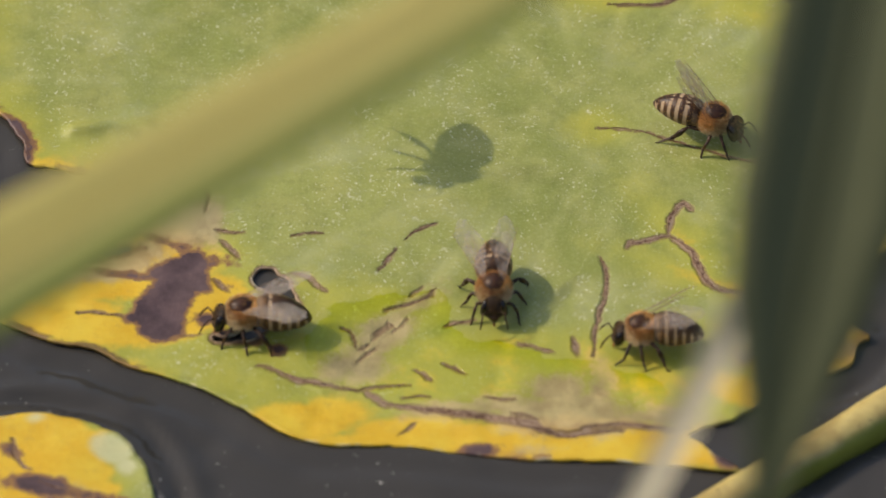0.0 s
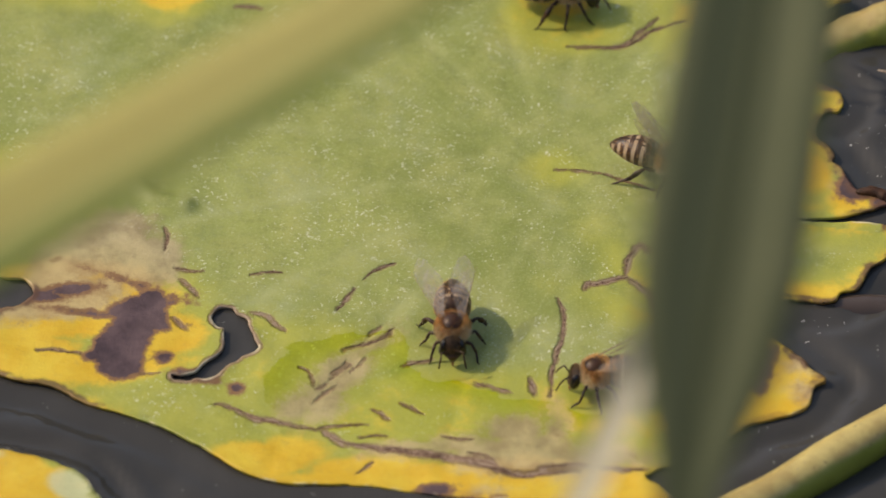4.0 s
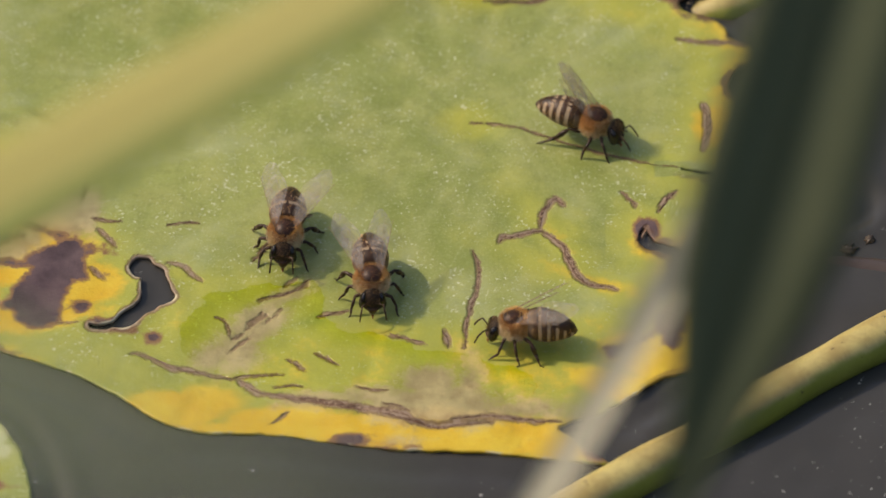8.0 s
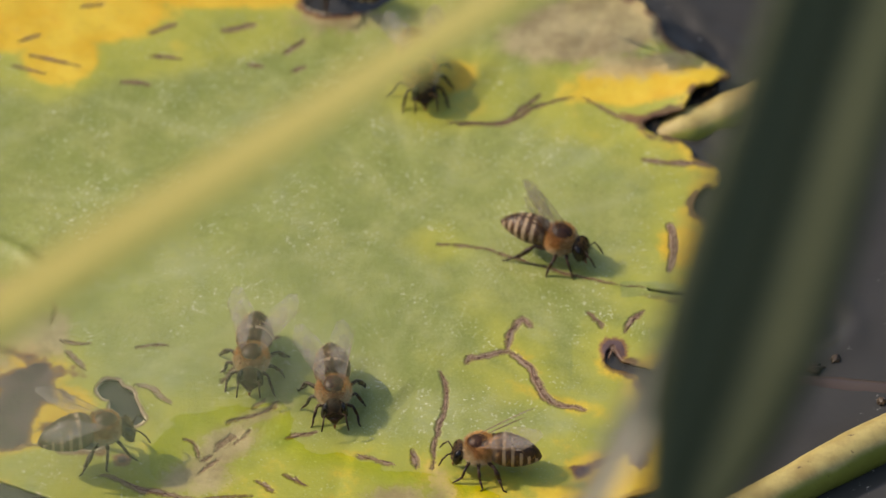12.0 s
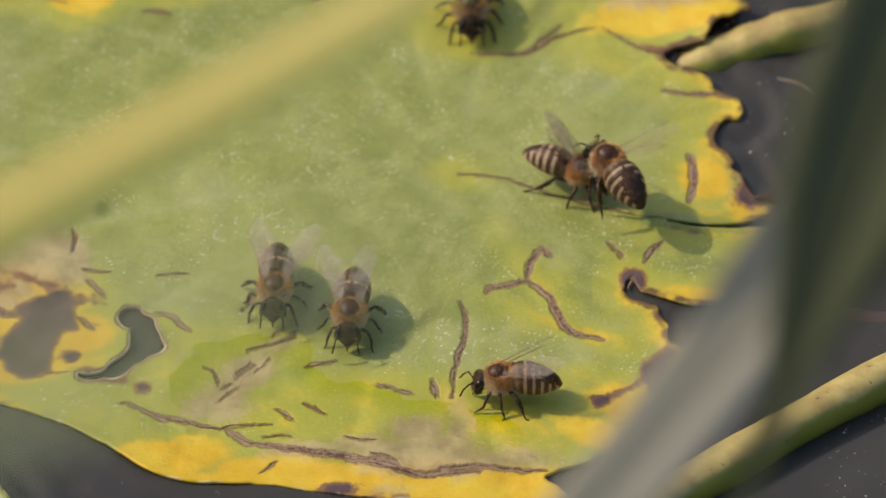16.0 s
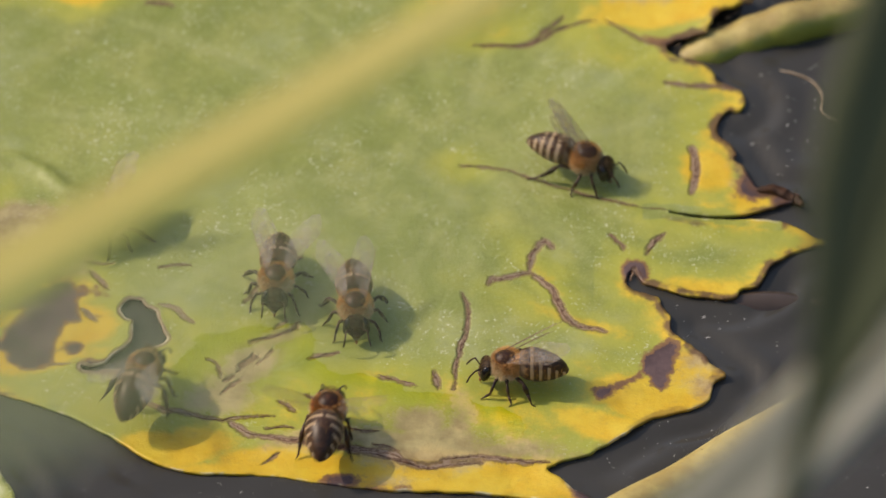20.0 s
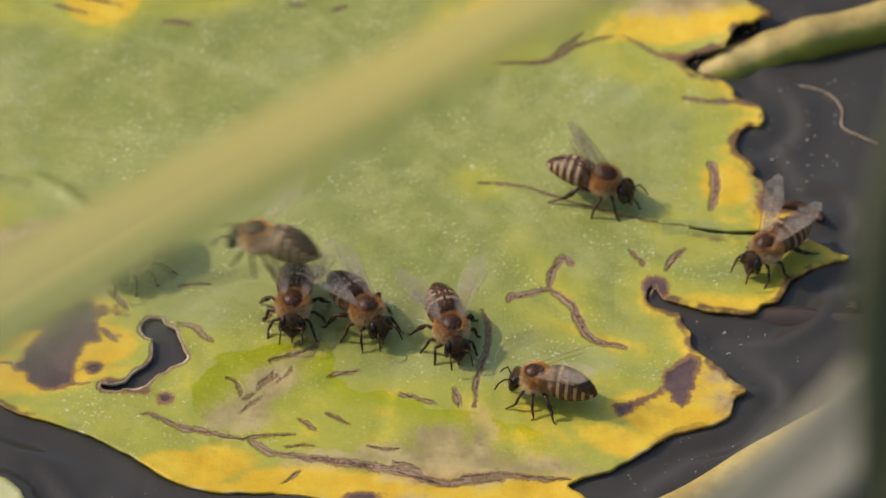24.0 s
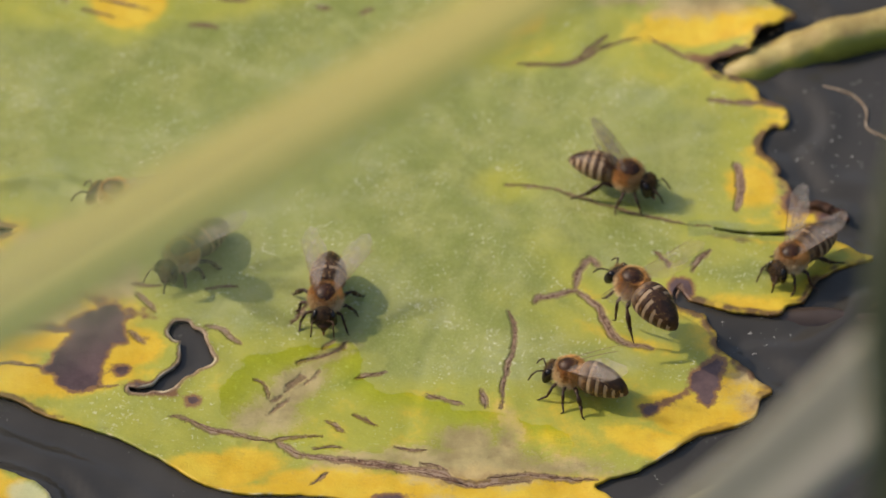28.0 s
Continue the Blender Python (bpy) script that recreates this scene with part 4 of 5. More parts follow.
def wing(name, bee, hinge, length, width, fore, side, spread, lift, label, flying=False, roll=None):
    """A wing lying along -x from its hinge, with its veins; spread opens it sideways, lift raises it."""
    b = Builder()
    ring = wing_outline(length, width, fore)
    half = len(ring)
    b.verts += [(-x, side * y, 0.10 * math.sin(x / length * 3) - 0.02 * abs(y)) for x, y in ring]
    for i in range(1, 13):
        b.faces.append((i, i + 1, half - i - 1, half - i))
    b.faces.append((0, 1, half - 1))
    b.faces.append((13, 14, 15))
    at = Matrix.Translation(Vector(hinge) * MM) @ pose(0, 0, 0, 0, 0, -side * spread) @ pose(0, 0, 0, -side * 12 if roll is None else roll, lift, 0)
    w = part(name, b, BEATING if flying else WING, bee, label, at)
    v = Builder()
    for y0, y1, x1, r in ((0.02, 0.05, 0.86, 0.05), (-0.12, -0.30, 0.93, 0.026), (-0.2, -0.62, 0.72, 0.024)):
        line = []
        for i in range(9):
            t = i / 8
            y = width * (y0 * (1 - t) + y1 * t)
            line.append((-t * x1 * length, side * y, 0.10 * math.sin(t * x1 * 3) + 0.01 - 0.02 * abs(y)))
        v.tube(line, [r * (1 - 0.5 * i / 8) for i in range(9)], 5)
    for t in (0.5, 0.74):
        v.tube([(-t * length, side * 0.04 * width, 0.10 * math.sin(t * 3) + 0.01), (-(t + 0.06) * length, -side * 0.4 * width, 0.10 * math.sin(t * 3) - 0.01)], [0.016, 0.012], 5)
    part("wing_vein", v, VEIN, w, "brown wing veins")
    return w


def bee_model(label, seed, flying=False, tail=0.0, spread=(24, 24), lift=(12, 12), plates=1, tongue=True, size=1.12, hind_back=False, slim=1.0, rolls=(None, None)):
    """A honey bee on its feet (or in the air), head along +x, about 13 mm long. tail lifts the abdomen."""
    rng = random.Random(seed)
    bee = tagged(new("honey_bee"), label, "bee", "honey bees at the leaf")
    s = size
    # thorax
    tc = (0, 0, 3.5 * s)
    thorax = part("thorax", Builder().ellipsoid(tc, (2.1 * s, 1.9 * s, 1.75 * s), 12, 20), THORAX, bee, "furry brown thorax")
    part("thorax_shield", Builder().ellipsoid((0.1 * s, 0, 4.0 * s), (1.74 * s, 1.56 * s, 1.40 * s), 9, 16), SHIELD, thorax, "bare dark thorax shield")
    bare = lambda d: d.z > 0.3 and (d.x - 0.08) ** 2 + d.y ** 2 < 0.46
    fur = Builder().hairs(tc, (2.1 * s, 1.9 * s, 1.75 * s), 5200, 0.68, rng, lambda d: (not bare(d) and (d.x < -0.3 or (d.z > -0.1 and (d.x < 0.3 or d.z > 0.6)))) or rng.random() < 0.05, (-0.3, 0, 0.2), 0.03)
    tagged(part("fur", fur, FUR, thorax, "tawny orange fur"), kind="stuff")
    collar = Builder().hairs((0, 0, 3.3 * s), (1.95 * s, 1.95 * s, 1.7 * s), 4600, 0.75, rng, lambda d: d.z < 0.15 or (d.x > 0.2 and d.z < 0.72), (0.1, 0, 0), 0.03)
    tagged(part("flank_fur", collar, PALE_FUR, thorax, "pale flank fur"), kind="stuff")
    # head, bent down to drink
    hc = Vector((2.62 * s, 0, 2.6 * s))
    head = part("head", Builder().ellipsoid(hc, (0.85 * s, 1.5 * s, 1.55 * s), 10, 18, (0, -22, 0)), HEAD, bee, "black head")
    for side in (1, -1):
        part("eye", Builder().ellipsoid(hc + Vector((0.12, side * 1.18, 0.15)) * s, (0.68 * s, 0.5 * s, 1.18 * s), 9, 12, (side * 10, -18, side * 12)), EYE_BLACK, head, "glossy black compound eye")
        root = hc + Vector((0.75, side * 0.35, 0.15)) * s
        elbow = root + Vector((0.75, side * 0.95, 0.75 * rng.uniform(0.3, 1.0))) * s
        tip = elbow + Vector((1.1, side * rng.uniform(0.0, 0.5), -1.7)) * s
        part("antenna", Builder().tube([root, elbow, elbow + (tip - elbow) * 0.5 + Vector((0.12, 0, 0.1)), tip], [0.11, 0.12, 0.13, 0.11], 7), CHITIN, head, "bent black antenna")
    jaw = Builder().tube([hc + Vector((0.3, 0, -0.7)) * s, hc + Vector((0.5, 0, -1.4)) * s, hc + Vector((0.55, 0, -2.0)) * s], [0.95 * s, 0.6 * s, 0.22 * s], 10)
    part("mandible", jaw, CHITIN, head)
    if tongue and not flying:
        part("tongue", Builder().tube([hc + Vector((0.5, 0, -1.7)) * s, (3.5 * s, 0, 0.5), (3.45 * s, 0, 0.12)], [0.24, 0.17, 0.09], 7), TONGUE, head, "reddish brown tongue touching the water")
    face = Builder().hairs(hc, (0.8 * s, 1.5 * s, 1.5 * s), 700, 0.45, rng, lambda d: (d.x > -0.4 and abs(d.y) < 0.55) or d.z > 0.75, (0.2, 0, 0.2), 0.02)
    tagged(part("face_fur", face, FACE_FUR, head, "short brown face fur"), kind="stuff")
    # abdomen of six overlapping plates
    root = Vector((-1.7 * s, 0, 3.55 * s))
    lean = radians(tail)
    length = 6.5 * s

    def axis(t):
        x = -length * t
        z = -0.95 * s * t * t
        return root + Vector((x * math.cos(lean) + z * math.sin(lean) * 0, 0, z - x * math.sin(lean)))

    def girth(t):
        return 2.5 * slim * s * (max(0.0, math.sin(math.pi * min(1, 0.16 + 0.84 * t ** 0.85))) ** 0.55) * (1 - 0.18 * t)

    core = Builder().tube([axis(i / 10) for i in range(11)], [max(0.08, girth(i / 10) * 0.93) for i in range(11)], 16)
    abdomen = part("abdomen", core, CHITIN, bee, "dark banded abdomen")
    cuts = [0.0, 0.2, 0.38, 0.55, 0.71, 0.86, 1.0]
    for a, c in zip(cuts[:-1], cuts[1:]):
        p = Builder()
        p.along = []
        rows, sides = 7, 22
        for i in range(rows):
            k = i / (rows - 1)
            t = a + (c + 0.012 - a) * k
            o = axis(min(t, 1))
            r = max(0.05, girth(min(t, 1))) * (0.998 + 0.008 * k)
            for j in range(sides):
                q = 2 * math.pi * j / sides
                p.verts.append((o.x, o.y + r * math.cos(q), o.z + r * 0.92 * math.sin(q)))
                p.along.append(k)
        for i in range(rows - 1):
            for j in range(sides):
                m = (j + 1) % sides
                p.faces.append((i * sides + j, i * sides + m, (i + 1) * sides + m, (i + 1) * sides + j))
        p.faces.append(tuple((rows - 1) * sides + j for j in range(sides)))
        part("abdomen_plate", p, PLATES[min(plates, 2 if a > 0.1 else 0)], abdomen)
    fuzz = Builder()
    for _ in range(700):
        t, q = rng.random() ** 1.3 * 0.85, rng.uniform(0, 2 * math.pi)
        o, r = axis(t), girth(t) * 0.99
        p = Vector((o.x, o.y + r * math.cos(q), o.z + r * 0.92 * math.sin(q)))
        tip = p + Vector((-0.3, 0.16 * math.cos(q) + rng.gauss(0, 0.08), 0.16 * math.sin(q) + rng.gauss(0, 0.08))) * (1.6 if t < 0.12 else 1)
        n = len(fuzz.verts)
        w = Vector((0, -math.sin(q), math.cos(q))) * 0.02
        fuzz.verts += [tuple(p - w), tuple(p + w), tuple(tip)]
        fuzz.faces.append((n, n + 1, n + 2))
    tagged(part("abdomen_fur", fuzz, FUR, abdomen, "sparse short tawny fur"), kind="stuff")
    # legs: femur with tibia and foot
    ground = 0.12 if not flying else 0.9
    legs = ((1.1, 1.0, (1.7, 2.3, 2.2), (2.3, 2.8, 0.9), (2.9, 2.9, 0), 0.25, 0.21), (0.0, 1.3, (0.0, 2.9, 2.4), (-0.2, 3.5, 1.0), (-0.4, 4.1, 0), 0.26, 0.23), (-1.1, 1.2, (-1.9, 3.0, 2.9), (-2.9, 3.7, 1.3), (-3.5, 4.3, 0), 0.3, 0.38))
    for pair, (x, y, knee, ankle, foot, r1, r2) in enumerate(legs):
        for side in (1, -1):
            j = lambda v, k=0.25: v + rng.uniform(-k, k)
            if pair == 2 and hind_back:
                knee, ankle, foot = (-2.6, 2.0, 2.9), (-4.6, 2.6, 1.2), (-6.0, 2.9, 0)
            hip = Vector((x * s, side * y * s, 2.2 * s))
            kn = Vector((j(knee[0]) * s, side * j(knee[1]) * s, knee[2] * s))
            an = Vector((j(ankle[0]) * s, side * j(ankle[1]) * s, ankle[2] * s))
            ft = Vector((j(foot[0]) * s, side * j(foot[1]) * s, ground))
            if flying:
                kn, an, ft = kn + Vector((-0.3, -side * 0.7, -0.4)), an + Vector((-0.4, -side * 1.0, -0.9)), ft + Vector((-0.6, -side * 1.2, -1.9))
            leg = part("leg", Builder().tube([hip, hip + (kn - hip) * 0.5, kn], [0.2 * s, r1 * s, 0.2 * s], 8), CHITIN, bee, "dark brown leg")
            part("tibia", Builder().tube([kn, kn + (an - kn) * 0.55, an], [0.17 * s, r2 * s, 0.24 * s if pair == 2 else 0.16 * s], 8), CHITIN, leg)
            part("foot", Builder().tube([an, an + (ft - an) * 0.4, ft + Vector((0, 0, 0.05)), ft + Vector((0.35 if pair < 2 else -0.5, side * 0.25, -0.04))], [r2 * 0.8 * s, 0.17 * s, 0.11 * s, 0.07 * s], 7), CHITIN, leg)
    # wings
    for side, sp, li, roll in ((1, spread[0], lift[0], rolls[0]), (-1, spread[1], lift[1], rolls[1])):
        wing("forewing", bee, (0.2 * s, side * 1.25 * s, 4.75 * s), 8.8 * s, 3.0 * s, True, side, sp, li, "clear brownish forewing", flying, roll)
        wing("hindwing", bee, (-0.6 * s, side * 1.2 * s, 4.6 * s), 6.4 * s, 2.0 * s, False, side, sp * 0.8 + 4, li - 3, "clear brownish hindwing", flying, roll)
    return bee


bee_by_slit = bee_model("honey bee with pale banded abdomen standing over the leaf slit", 1, tail=9, spread=(4, -4), lift=(50, 52), plates=2, hind_back=True, rolls=(-14, -10), size=1.08, slim=0.86)
bee_at_pool = bee_model("honey bee with orange thorax drinking at the puddle edge", 2, tail=5, spread=(13, 31), lift=(18, 18), plates=1, size=1.08)
bee_beside_pool = bee_model("honey bee with V-spread wings drinking at the puddle edge", 3, tail=4, spread=(38, 20), lift=(20, 20), plates=1, size=1.08)
bee_by_crack = bee_model("dark honey bee with folded wings drinking beside the leaf crack", 4, tail=-3, spread=(6, 16), lift=(11, 23), plates=1, rolls=(-26, 44), size=1.03)
bee_roaming = bee_model("honey bee with half-folded wings flying off and round the leaf", 5, tail=-3, spread=(32, 24), lift=(14, 10), plates=1)
bee_on_lobe = bee_model("honey bee with glinting wings drinking on the torn lobe", 6, spread=(16, 34), lift=(17, 50), plates=1, hind_back=True, size=1.03)
bee_under_reed = bee_model("honey bee standing in the shade of the yellow reed", 7, spread=(28, 28), lift=(14, 12), plates=1)
bee_at_back = bee_model("honey bee drinking at the back of the leaf", 8, tail=2, spread=(24, 22), lift=(12, 10), plates=1)
bee_visiting = bee_model("honey bee settling for a moment at the back of the leaf", 9, tail=-3, spread=(26, 22), lift=(12, 10), plates=1)
bee_hovering = bee_model("honey bee hovering over the leaf with dangling legs", 10, flying=True, tail=2, spread=(70, 70), lift=(30, 30), plates=1)
bee_late = bee_model("honey bee with wide open wings at the puddle edge", 11, tail=5, spread=(46, 42), lift=(28, 26), plates=1, size=1.08)

# seconds, x, y, height of the feet, heading, nose down
BEE_BY_SLIT = [
    (0, 18.8, 25.5, 0, -20.4, 12),
    (3, 18.4, 25.8, 0, -20.4, 12),
    (8, 19.9, 24.4, 0, -21.7, 12),
    (12, 19.7, 25.1, 0, -21.7, 12),
    (15, 20.3, 25.6, 0, -21.7, 12),
    (17, 19.4, 23.9, 0, -24.3, 12),
    (21, 20.2, 25.9, 0, -21.7, 12),
    (25, 20.1, 24.1, 0, -21.7, 12),
    (28, 19.8, 25.7, 0, -20.4, 12),
]
BEE_AT_POOL = [
    (0, -11.1, -5.6, 0, -90, 14),
    (3, -11, -5.3, 0, -90, 14),
    (6, -10.8, -5.8, 0, -88.6, 14),
    (8, -10.5, -5.7, 0, -87.1, 14),
    (11, -11, -4.4, 0, -87.1, 14),
    (15, -12.1, -2, 0, -90, 14),
    (17, -11.6, -3.1, 0, -99.4, 14),
    (18.5, -11.9, -1.5, 0, -97.2, 14),
    (19, -12.6, -4.1, 0, -93.6, 14),
    (20, -11.4, -2.7, 0, -87.1, 14),
    (21, -11.5, -0.9, 0, -87.1, 14),
    (23.5, -13.6, -2.6, 0, -93.6, 12),
    (24, -12.5, -0.2, 0, -54.3, 12),
    (24.3, -11, -1.7, 0.5, -75.3, 8),
    (24.5, -4.2, -21.1, 2.5, -90, 0),
    (24.8, -6.8, -21.1, 3, -141.2, 0),
    (25, -29.4, -15.5, 2, 121.1, 0),
    (25.3, -47.8, -8.6, 16, 141.2, 0),
    (25.7, -130.1, 25.3, 10, 153.2, 0),
    (28, -146.4, 62.1, 10, 166.2, 0),
]
BEE_BESIDE_POOL = [
    (0, -10.8, 84.4, 60, -112.5, 0),
    (4.2, -12.4, 59.2, 50, -112.5, 0),
    (5, -13.5, 11.8, 15, -104.7, 0),
    (5.5, -16, 7.7, 0.5, -63.3, 8),
    (6, -17.8, 4.1, 0, -82.8, 12),
    (6.5, -21.2, 5.4, 0, -93.6, 12),
    (7, -22, 3.5, 0, -95, 14),
    (8, -22.2, 3, 0, -95, 14),
    (12, -22.4, 2.5, 0, -95, 14),
    (15, -22, 2.4, 0, -93.6, 14),
    (17, -22.2, 1.9, 0, -93.6, 14),
    (21, -22.2, 2.5, 0, -93.6, 14),
    (25, -22.6, 0.7, 0, -92.9, 14),
    (28, -21.8, 2.7, 0, -95, 14),
]
BEE_BY_CRACK = [
    (0, 8.3, -13.3, 0, 180, 8),
    (3, 8.1, -13.6, 0, 180, 8),
    (8, 8.7, -13.7, 0, 180, 8),
    (12, 8.3, -14.4, 0, 177.2, 8),
    (15, 8.5, -14.4, 0, 180, 8),
    (17, 8.4, -14.2, 0, 180, 8),
    (21, 9.3, -13.2, 0, 180, 8),
    (23.5, 9.8, -13.1, 0, 168.9, 6),
    (25, 11.3, -12, 0, 163.5, 4),
    (28, 11.3, -11.5, 0, 159.6, 4),
]
BEE_ROAMING = [
    (0, -44.4, -9.6, 0, 180, 6),
    (1, -44.6, -9.6, 0, 177.2, 6),
    (2, -45, -8.9, 0, 177.2, 6),
    (2.6, -45.4, -9.3, 0, 159.6, 6),
    (3, -43, -8.4, 0, 141.2, 6),
    (3.15, -46.5, -6, 5, 130.6, 0),
    (3.3, -50.3, 0.7, 10, 121.1, 0),
    (3.6, -86.7, 20.9, 12, 141.2, 0),
    (4.3, -121.2, -40.1, 10, -112.5, 0),
    (5, -55.9, -64.4, 20, -26.8, 0),
    (5.4, -30.4, -33, 9, -20.4, 0),
    (5.5, -18.5, -29.9, 7, -33, -5),
    (5.6, -16, -33.7, 7, -33, 0),
    (5.8, -20.8, -39.2, 7, -67.5, 0),
    (5.95, -18.8, -45.4, 7, -58.9, 0),
    (6.05, -18.2, -46.4, 7, -58.9, 0),
    (6.3, -26.9, -66.3, 12, -90, 0),
    (8, -124.5, -66.8, 10, -166.2, 0),
    (11, -124.6, -47.2, 10, -90, 0),
    (11.7, -65, -31.8, 15, -13.8, 0),
    (11.9, -47.1, -10.5, 2.5, 6.9, 0),
    (11.95, -42.1, -12.9, 2.5, 11.1, 0),
    (12.05, -42, -12.6, 2.5, 11.1, 0),
    (12.2, -52.1, 0.6, 2.5, 67.5, 0),
    (12.4, -73.6, -8.7, 20, 112.5, 0),
    (12.8, -128.7, -3.3, 10, 112.5, 0),
    (13.8, -132.2, -5.3, 10, 49.4, 0),
    (14.3, -27.3, -16.6, 8, 67.5, 0),
    (14.5, -22.6, -6.7, 6, 112.5, 0),
    (14.6, -24.4, -3.5, 6, 153.2, 0),
    (14.8, -33.2, -3.3, 6, 180, 0),
    (14.95, -45.2, -16.4, 6, -173.1, 0),
    (15.05, -44.7, -16.5, 6, -173.1, 0),
    (15.2, -66.2, -20.6, 10, -166.2, 0),
    (15.8, -127.5, -17.9, 10, 166.2, 0),
    (16.95, -126.5, -12.7, 10, 82.8, 0),
    (17.05, -126.7, -13.8, 10, 82.8, 0),
    (17.4, -44.9, -15.6, 7, 38.8, 0),
    (17.7, -27.5, -14.2, 6, 26.8, 0),
    (17.9, -19.7, -18.9, 6, 67.5, 0),
    (18, -13.9, -12.2, 1.2, 79.1, 0),
    (18.2, -29.5, -12.9, 8, 141.2, 0),
    (18.45, -73.6, -15.4, 10, -166.2, 0),
    (18.55, -73.1, -15.6, 10, -166.2, 0),
    (19, -123.1, -38.8, 10, 141.2, 0),
    (19.6, -80.4, -39.7, 10, 67.5, 0),
    (19.9, -46.5, -28.3, 2.5, 75.3, 0),
    (20, -39.7, -15.8, 1.5, 71.5, 0),
    (20.3, -27.4, -5.7, 2.5, 49.4, 0),
    (20.5, -19.6, -22.9, 1.5, -26.8, 0),
    (20.6, -30.8, -23.4, 2, 130.6, 0),
    (20.8, -43.9, -14.5, 7, 104.7, 0),
    (20.95, -49.2, 16.1, 8, 104.7, 0),
    (21.05, -50.1, 15.9, 8, 104.7, 0),
    (21.3, -82.8, 25.9, 10, 112.5, 0),
    (22, -133.5, 34.7, 10, 112.5, 0),
    (25.6, -114.9, 35.7, 10, -26.8, 0),
    (25.95, -42.3, 19.6, 12, -67.5, 0),
    (26.05, -42.2, 21, 12, -67.5, 0),
    (26.3, -51.1, 7.9, 14, -97.2, 0),
    (26.6, -19.3, 4, 8, -26.8, 0),
    (26.9, 36.9, 25, 8, 26.8, 0),
    (26.95, 45.3, 30.4, 9, -44.2, 0),
    (27.05, 44.9, 30.4, 9, -44.2, 0),
    (27.2, 48.3, 18.4, 9, -67.5, 0),
    (27.3, 37.7, 15.4, 9, -166.2, 0),
    (27.5, -15.1, 8.7, 8, 173.1, 0),
    (27.7, -40.9, -1, 8, 159.6, 0),
    (28, -50.4, 14.6, 8, 153.2, 0),
]
BEE_ON_LOBE = [
    (0, 109.9, -98.7, 60, 166.2, 0),
    (20.5, 112.4, -113.1, 60, 166.2, 0),
    (21.4, 53.2, -35.8, 12, 121.1, 0),
    (21.9, 59, -12.2, 14, 141.2, 0),
    (22.5, 48, 16, 6, -141.2, 0),
    (22.9, 45.4, 10.4, 0, -116.7, 8),
    (23.5, 42.1, 11.6, 0, -136.8, 10),
    (25, 41.8, 10.6, 0, -136.8, 10),
    (28, 41.9, 9.8, 0, -136.8, 10),
]
BEE_UNDER_REED = [
    (0, -166.1, 2.5, 17, -1.8, 0),
    (2.4, -120, -50, 12, 10, 0),
    (2.8, -47.4, -28.1, 6, 30, 0),
    (2.98, -35.4, -20.1, 3, 130, -5),
    (3.05, -33.7, -21.8, 3, 132, -5),
    (3.3, -20, -75, 12, 200, 0),
    (3.9, -125, -70, 12, 180, 0),
    (18, -131.5, 16.9, 9.7, -0, 0),
    (18.7, -53.5, 10.3, 9.6, -13.8, 0),
    (19, -44.1, 11, 0.5, -97.2, 5),
    (19.3, -46.3, 13.1, -0.4, -141.2, 10),
    (21, -43.3, 14.1, -0, -130.8, 10),
    (25, -44.7, 10, -0.8, -130.9, 10),
    (28, -41.6, 12.4, -1.3, -131, 10),
]
BEE_AT_BACK = [
    (0, 4.9, 101.1, 14, -112.5, 0),
    (0.9, 11.2, 66.7, 10, -112.5, 0),
    (1.3, 1.5, 53.2, 2, -26.8, 0),
    (1.5, 3.9, 57.6, 0, -6.9, 6),
    (2, 5.4, 59.2, 0, -6.9, 6),
    (5.5, 4.1, 59.2, 0, -6.9, 6),
    (7, 2.7, 57.6, 0, -38.8, 6),
    (8.5, 3.9, 57.4, 0, -75.3, 8),
    (9.6, 7.5, 60.7, 0, -82.8, 8),
    (11, 2.8, 56.6, 0, -79.1, 8),
    (12.5, 0.5, 57.8, 0, -82.8, 8),
    (16, 4.6, 56.8, 0, -86.4, 8),
    (17, 3.3, 60.5, 0, -82.8, 8),
    (17.2, -1.8, 56, 8, -26.8, 0),
    (17.6, 7.7, 71.1, 30, 49.4, 0),
    (28, 27, 112.4, 80, 49.4, 0),
]
BEE_VISITING = [
    (0, -158.6, 90, 10, 0, 0),
    (11.2, -132.5, 71, 10, -13.8, 0),
    (11.7, -28.3, 32.6, 12, -49.4, 0),
    (11.9, -22.4, 57.1, 10, 58.9, 0),
    (11.95, -12.4, 76.7, 2, 141.2, 0),
    (12.05, -12.4, 77.2, 2, 141.2, 0),
    (12.3, -67.4, 63.8, 20, 141.2, 0),
    (12.8, -157, 74.1, 20, 141.2, 0),
    (16.9, -154, 65.1, 20, 13.8, 0),
    (17.4, -49.2, 39.2, 14, -13.8, 0),
    (17.6, -34.3, 41.3, 14, 13.8, 0),
    (17.9, -61, 30.4, 13, -26.8, 0),
    (18, -57.8, 32.5, 13, -49.4, 0),
    (18.15, -18.6, 49.6, 4, 26.8, 0),
    (18.25, -2.9, 57.8, 0.4, 97.2, 6),
    (18.35, -3.2, 60.2, 0, 147, 6),
    (18.5, -8.1, 63.6, 0, 153.2, 6),
    (18.8, -8.9, 62.1, 0, 153.2, 6),
    (19.3, -9.5, 63.3, 0, 153.2, 6),
    (19.6, 9.8, 69.4, 20, 67.5, 0),
    (28, 43.4, 148.7, 80, 49.4, 0),
]
